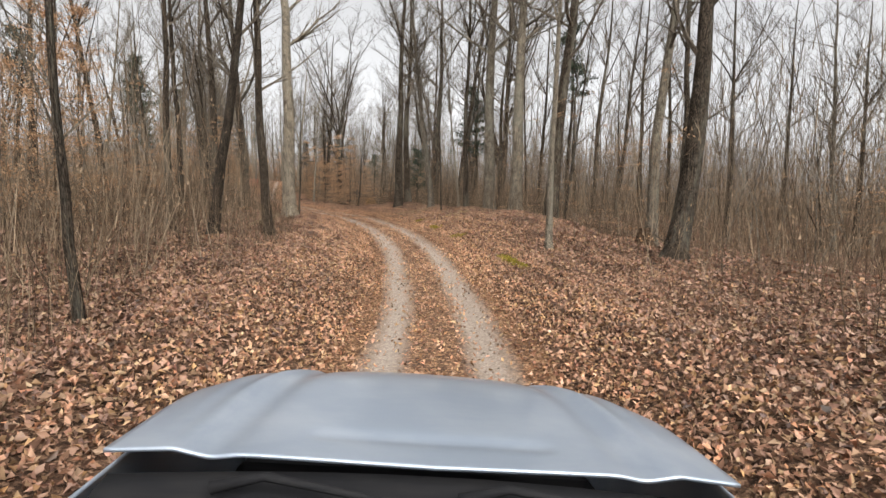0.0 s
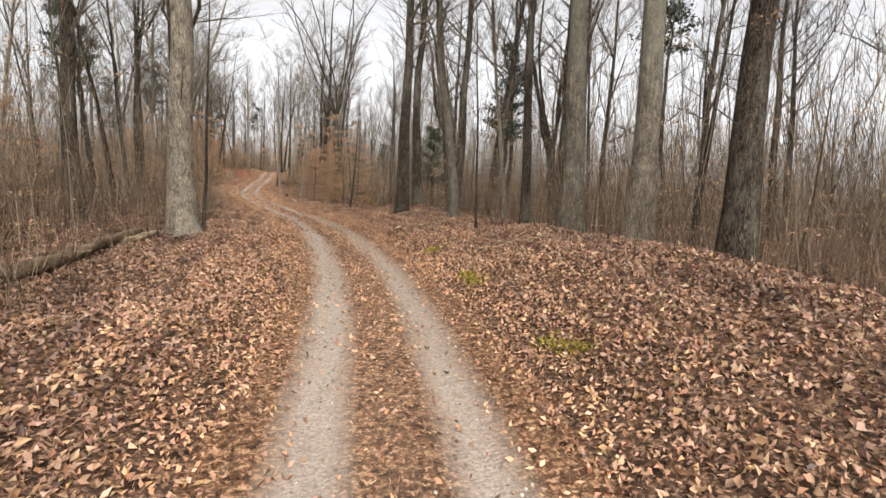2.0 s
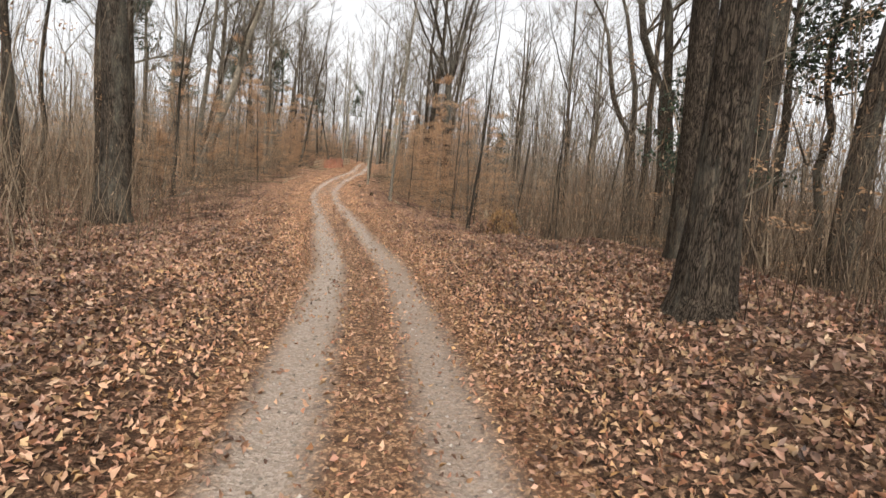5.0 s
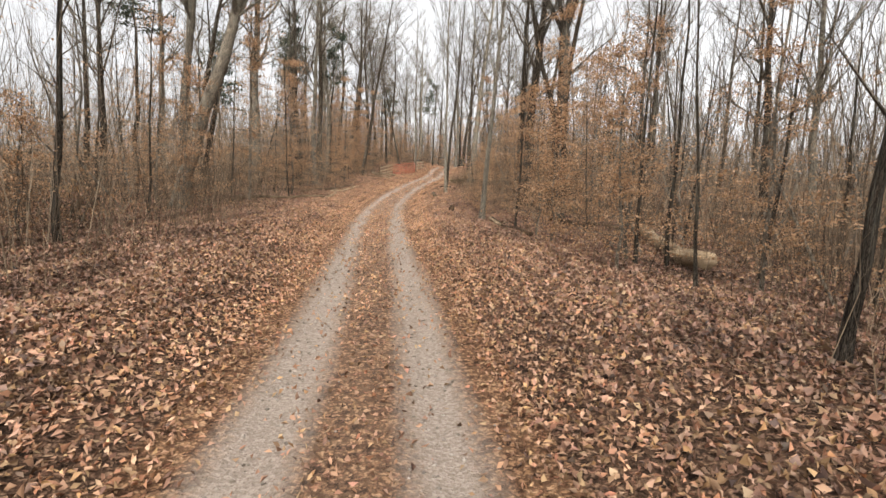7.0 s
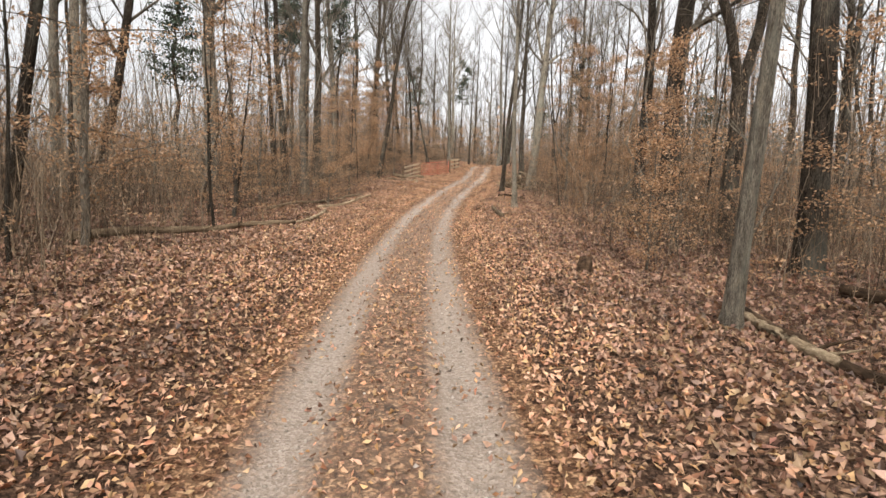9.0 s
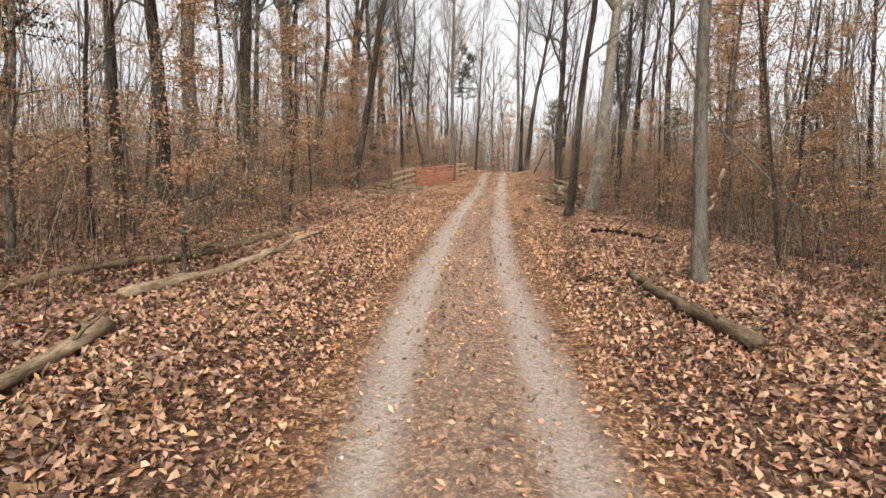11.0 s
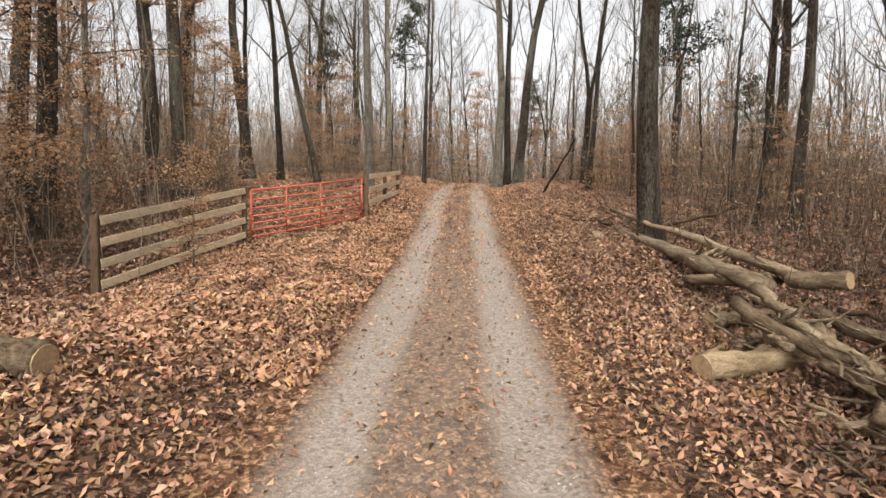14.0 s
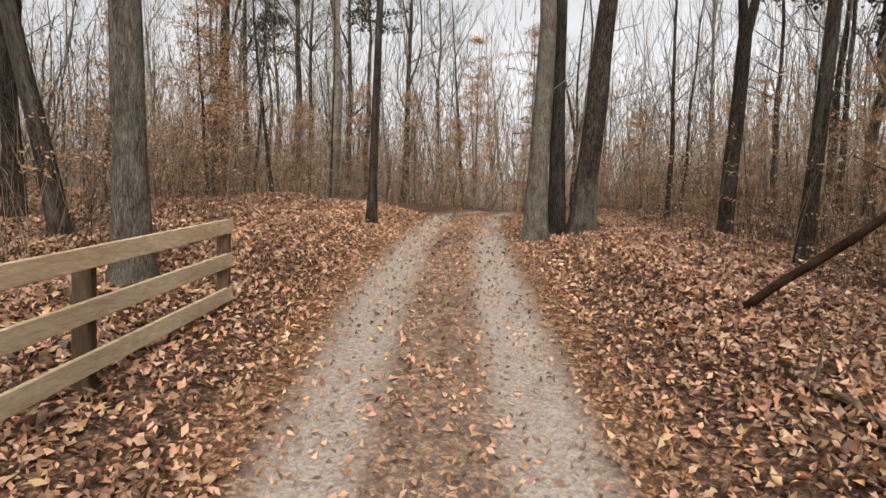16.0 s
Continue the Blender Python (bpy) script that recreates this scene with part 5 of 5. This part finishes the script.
for x, y, x2, y2, r, h, h2, m in ((5.0, 98.2, 5.5, 95.4, 0.085, 0.55, 0.12, M_LOG), (5.5, 98.6, 5.2, 96.2, 0.07, 0.62, 0.30, M_BARE), (4.9, 96.2, 5.9, 94.9, 0.075, 0.32, 0.08, M_LOG),
                                  (5.8, 98.0, 6.6, 96.4, 0.09, 0.50, 0.14, M_LOG), (5.3, 95.8, 6.7, 97.2, 0.06, 0.42, 0.30, M_BARE), (4.7, 95.1, 5.7, 96.1, 0.055, 0.10, 0.55, M_BARE)):
    log((x, y), (x2, y2), r, r * 0.7, "broken limb thrown on the heap", m, group="log heap", za=gz(x, y) + h, zb=gz(x2, y2) + h2, bend=0.08, stubs=4)
log((5.50, 110.55), (6.05, 108.45), 0.05, 0.03, "dead trunk leaning over the leaves", M_ROTTEN, name="leaning_snag", za=gz(5.50, 110.55) - 0.05, zb=13.3, stubs=4, bend=0.03)
log((5.00, 109.28), (5.25, 107.25), 0.035, 0.02, "crooked dead branch on the leaves", name="fallen_branch", bend=0.08)
log((5.68, 108.93), (5.01, 106.67), 0.03, 0.02, "crooked dead branch on the leaves", M_BARE, name="fallen_branch", bend=0.08)

rnd = random.Random(31)
for _ in range(18):  # debris round the broken trunks
    x, y, a, length = rnd.uniform(4.9, 6.4), rnd.uniform(100.6, 105.2), rnd.uniform(0, 6.28), rnd.uniform(0.35, 1.1)
    log((x, y), (x + length * math.cos(a), y + length * math.sin(a)), rnd.uniform(0.012, 0.035), 0.008, "broken pale branch beside the fallen trunk", rnd.choice((M_BARE, M_LOG)), name="fallen_branch", bend=0.07, stubs=2, up=1.0)

bark_piece = thing("bark_slab", "curled slab of fallen bark on the leaves", "bark", m=pose(5.27, 103.6, gz(5.27, 103.6) + 0.05, 14, 8, 35))
s = Soup()
s.tube([Vector((-0.25, 0, 0)), Vector((0, 0.01, 0.015)), Vector((0.25, 0, 0.01))], [0.10, 0.13, 0.11], 9, True, 0.22)
part("slab", s.mesh("slab", M_BARE), M_BARE, bark_piece)


def stump(x, y, r, tall, label):
    rnd = random.Random(int(x * 53 + y))
    ob = thing("tree_stump", label, "stump", m=pose(x, y, gz(x, y) - 0.08))
    s = Soup()
    s.tube([Vector((0, 0, 0)), Vector((0, 0, tall * 0.3)), Vector((0.02, 0, tall * 0.7)), Vector((0.03, 0.02, tall))], [r * 1.5, r * 1.1, r, r * 0.8], 13, True, 1.0, 0.14, rnd)
    part("body", s.mesh("body", M_ROTTEN, False), M_ROTTEN, ob)


stump(5.06, 68.3, 0.13, 0.38, "rotten dark stump among the leaves")
stump(14.43, 15.70, 0.30, 0.75, "broken dark stump under the trees")


def moss(x0, y0, x1, y1, n, wide):
    """Low cushions strung along a line on the verge."""
    rng = np.random.default_rng(int(x0 * 10 + y0))
    f = rng.uniform(0, 1, n)
    x = x0 + (x1 - x0) * f + rng.normal(0, wide, n)
    y = y0 + (y1 - y0) * f + rng.normal(0, wide, n)
    v, q = leaf_quads(np.stack([x, y, height(x, y) + rng.uniform(0.015, 0.09, n)], 1), 0.05, rng, 0.9)
    tagged(new("moss", mesh_np("moss", v, [q], M_MOSS)), "yellow-green moss cushion on the leafy verge", "moss", kind="stuff")


moss(6.85, 13.40, 6.66, 11.70, 1700, 0.08)
moss(7.78, 22.71, 7.69, 21.41, 500, 0.08)
moss(8.25, 25.52, 8.05, 26.12, 350, 0.10)
moss(7.42, 17.60, 7.21, 18.40, 300, 0.10)

marker = thing("marker_post", "short pale wooden post beside the side path", "post", m=pose(-4.5, 113.1, gz(-4.5, 113.1)))
bm = bmesh.new()
boxed(bm, (0.07, 0.06, 0.50), (0, 0, 0.20), None, 0.012)
part("shaft", bm, M_PALE, marker)

# brushy mounds under withered leaves
def mound(x, y, wide, high, leaves, mat, name, label, seed):
    ob = thing(name, label, "bush", m=pose(x, y, gz(x, y)))
    rnd, brng, s = random.Random(seed), np.random.default_rng(seed), Soup()
    for _ in range(60):
        a, w = rnd.uniform(0, 6.28), wide * rnd.uniform(0.55, 1.15)
        top = Vector((math.cos(a) * w * 0.45, math.sin(a) * w * 0.45, high * rnd.uniform(0.75, 1.15)))
        tip = Vector((math.cos(a) * w, math.sin(a) * w, high * rnd.uniform(0.0, 0.45)))
        s.tube([Vector((math.cos(a) * 0.1, math.sin(a) * 0.1, -0.1)), top * 0.6, top, tip], [0.014, 0.010, 0.007, 0.003], 4)
    part("stem_tangle", s.mesh("stem_tangle", M_UNDER), M_UNDER, ob)
    a, t = brng.uniform(0, 2 * np.pi, leaves), brng.uniform(0.0, 1.0, leaves) ** 0.7 * np.pi / 2
    lump = 1 + 0.16 * np.sin(3 * a + seed) + 0.10 * np.sin(7 * a + 5 * t) + brng.normal(0, 0.05, leaves)
    p = np.stack([np.cos(a) * np.sin(t) * wide * lump, np.sin(a) * np.sin(t) * wide * lump, np.cos(t) * high * lump], 1)
    v, f = leaf_quads(p, 0.10, brng, 1.0)
    part("leaves", mesh_np("leaves", v, [f], mat), mat, ob, "withered drooping leaves")


mound(10.25, 48.9, 0.60, 0.82, 1700, M_GOLD, "golden_bush", "low sprawling bush with golden withered leaves", 2)
mound(9.65, 48.75, 0.42, 0.45, 600, M_LITTER, "brush_mound", "low brown heap of brush and dead leaves", 5)
mound(-5.6, 59.0, 1.1, 0.75, 900, M_LITTER, "brush_mound", "low brown heap of brush and dead leaves", 7)
mound(-6.3, 59.6, 0.5, 1.05, 260, M_GOLD, "golden_bush", "small bush with yellowed leaves behind the heap", 9)


# ---- the vehicle: parked at the start of the track ----
car = thing("car", "silver four-wheel-drive car with reflections mottled into its paint", "car", m=pose(0.06, 0.40, -0.07) @ pose(0, 0, 0, 3.9, 0, -17.6) @ pose(0, 0, 0, 0, 4.7, 0) @ Matrix.Diagonal((1.24, 1, 1, 1)))


def grid_part(name, fn, nu, nv, mat, parent, label="", thick=0.0):
    """A curved panel from fn(u, v), u across and v along, both 0 to 1."""
    verts = [Vector(fn(i / nu, j / nv)) for j in range(nv + 1) for i in range(nu + 1)]
    faces = [(j * (nu + 1) + i, j * (nu + 1) + i + 1, (j + 1) * (nu + 1) + i + 1, (j + 1) * (nu + 1) + i) for j in range(nv) for i in range(nu)]
    ob = part(name, mesh_of(name, verts, faces, mat, True), mat, parent, label)
    if thick:
        mod = ob.modifiers.new("thickness", "SOLIDIFY")
        mod.thickness, mod.offset = thick, -1
    return ob


def hood_at(u, v):
    s = 2 * u - 1
    e = abs(s)
    wide = 0.835 - 0.03 * v - 0.16 * v ** 5
    x = s * wide
    y = 1.22 + 1.04 * v - 0.10 * v * s * s + 0.03 * e * (1 - v)
    z = 1.335 + 0.010 * v - 0.10 * v ** 5 - (0.006 + 0.024 * v) * s * s - (0.012 + 0.038 * v) * max(0.0, e - 0.86) / 0.14
    z += 0.016 * math.exp(-((e - (0.80 - 0.10 * v)) / 0.035) ** 2) * (0.35 + 0.65 * v)
    z -= 0.014 * math.exp(-((e - (0.68 - 0.10 * v)) / 0.06) ** 2)
    z -= 0.013 * math.exp(-((v - 0.16) / 0.035) ** 2) * (1 if e < 0.36 else math.exp(-((e - 0.36) / 0.05) ** 2))
    return (x, y, z)


grid_part("hood", hood_at, 96, 60, M_CAR, car, "silver hood with painted-in mottled reflections and two raised ridges", 0.012)
for side in (-1, 1):
    def fender_at(u, v, side=side):
        y = 2.30 - 1.35 * v
        fade = max(0.0, (y - 1.9) / 0.4)
        top = 1.265 - 0.05 * (y - 1.0) - 0.10 * fade ** 2
        wide = 0.83 + 0.045 * math.sin(math.pi * min(1, u * 1.3) / 2) - 0.12 * fade ** 2
        z = top - 0.62 * u ** 1.6
        arch = 0.47 ** 2 - (y - 1.55) ** 2
        if arch > 0:
            z = max(z, 0.32 + math.sqrt(arch))
        return (side * wide, y, z)
    grid_part("fender", fender_at, 10, 30, M_CAR, car, "silver front fender", 0.01)


def cowl_at(u, v):
    s = 2 * u - 1
    return (s * 0.80, 0.66 + 0.57 * v - 0.03 * s * s, 1.30 - 0.03 * s * s - 0.05 * math.sin(math.pi * v) + 0.008 * math.sin(60 * v))


grid_part("cowl", cowl_at, 24, 16, M_BLACK, car, "black plastic cowl under the wipers", 0.02)
for x0, x1 in ((-0.52, 0.02), (0.06, 0.62)):
    s = Soup()
    s.tube([Vector((x0, 1.10, 1.305)), Vector((x0 + 0.12, 1.12, 1.335)), Vector((x1, 1.02, 1.315))], [0.020, 0.014, 0.008], 8, True)
    arm = part("wiper_arm", s.mesh("wiper_arm", M_BLACK), M_BLACK, car)
    s = Soup()
    s.tube([Vector((x0 + 0.05, 1.00, 1.322)), Vector((x1 + 0.06, 0.98, 1.318))], [0.010, 0.009], 6, True)
    part("wiper_blade", s.mesh("wiper_blade", M_BLACK), M_BLACK, arm)


def windscreen_at(u, v):
    s = 2 * u - 1
    return (s * (0.79 - 0.12 * v), 0.70 - 1.15 * v - 0.10 * s * s * (1 - 0.5 * v), 1.27 + 0.40 * v)


grid_part("windscreen", windscreen_at, 20, 10, M_GLASS, car, "dark sloping windscreen", 0.006)


def roof_at(u, v):
    s = 2 * u - 1
    return (s * 0.67, -0.45 - 1.5 * v - 0.05 * s * s, 1.68 - 0.05 * s * s - 0.03 * v - 0.05 * max(0, abs(s) - 0.85) / 0.15)


grid_part("roof", roof_at, 20, 20, M_CAR, car, "", 0.02)
for side in (-1, 1):
    def flank_at(u, v, side=side):
        z = 0.48 + 0.80 * u
        y = 0.95 - 3.25 * v
        arch = 0.47 ** 2 - (y + 1.25) ** 2
        if arch > 0:
            z = max(z, 0.32 + math.sqrt(arch))
        return (side * (0.88 + 0.02 * math.sin(math.pi * u)), y, z)
    grid_part("door_panel", flank_at, 10, 30, M_CAR, car, "", 0.02)

    def window_at(u, v, side=side):
        return (side * (0.83 - 0.16 * u), (0.92 - 1.25 * u) * (1 - v) - 2.15 * v, 1.28 + 0.38 * u)
    grid_part("side_window", window_at, 6, 12, M_GLASS, car, "dark side window", 0.006)


def tail_at(u, v):
    s = 2 * u - 1
    return (s * (0.86 - 0.19 * max(0, v - 0.55) / 0.45), -2.30 + 0.22 * max(0, v - 0.55), 0.48 + 1.16 * v)


grid_part("tailgate", tail_at, 12, 14, M_CAR, car, "", 0.02)
bm = bmesh.new()
boxed(bm, (1.66, 4.3, 0.14), (0, 0.0, 0.50), None, 0.03)
part("floor_pan", bm, M_BLACK, car)
bm = bmesh.new()
boxed(bm, (1.60, 0.22, 0.26), (0, 2.30, 0.58), None, 0.06)
part("bumper", bm, M_BLACK, car)
for k in range(5):
    bm = bmesh.new()
    boxed(bm, (0.86, 0.05, 0.03), (0, 2.34, 0.80 + 0.065 * k), None, 0.008)
    part("grille_slat", bm, M_BLACK, car)
for side in (-1, 1):
    bm = bmesh.new()
    boxed(bm, (0.26, 0.16, 0.20), (side * 0.58, 2.24, 0.97), None, 0.05)
    part("headlight", bm, M_LAMP, car, "clear headlight lens")
    for y in (1.55, -1.25):
        s = Soup()
        c = Vector((side * 0.76, y, 0.30))
        ax = Vector((side * 0.12, 0, 0))
        s.tube([c - ax, c - ax * 0.8, c + ax * 0.8, c + ax], [0.33, 0.38, 0.38, 0.33], 28, True)
        wheel = part("wheel", s.mesh("wheel", M_RUBBER), M_RUBBER, car, "muddy black tyre")
        s = Soup()
        s.tube([c + ax * 0.9, c + ax * 1.06], [0.24, 0.22], 20, True)
        part("rim", s.mesh("rim", M_STEEL), M_STEEL, wheel, "grey alloy rim")
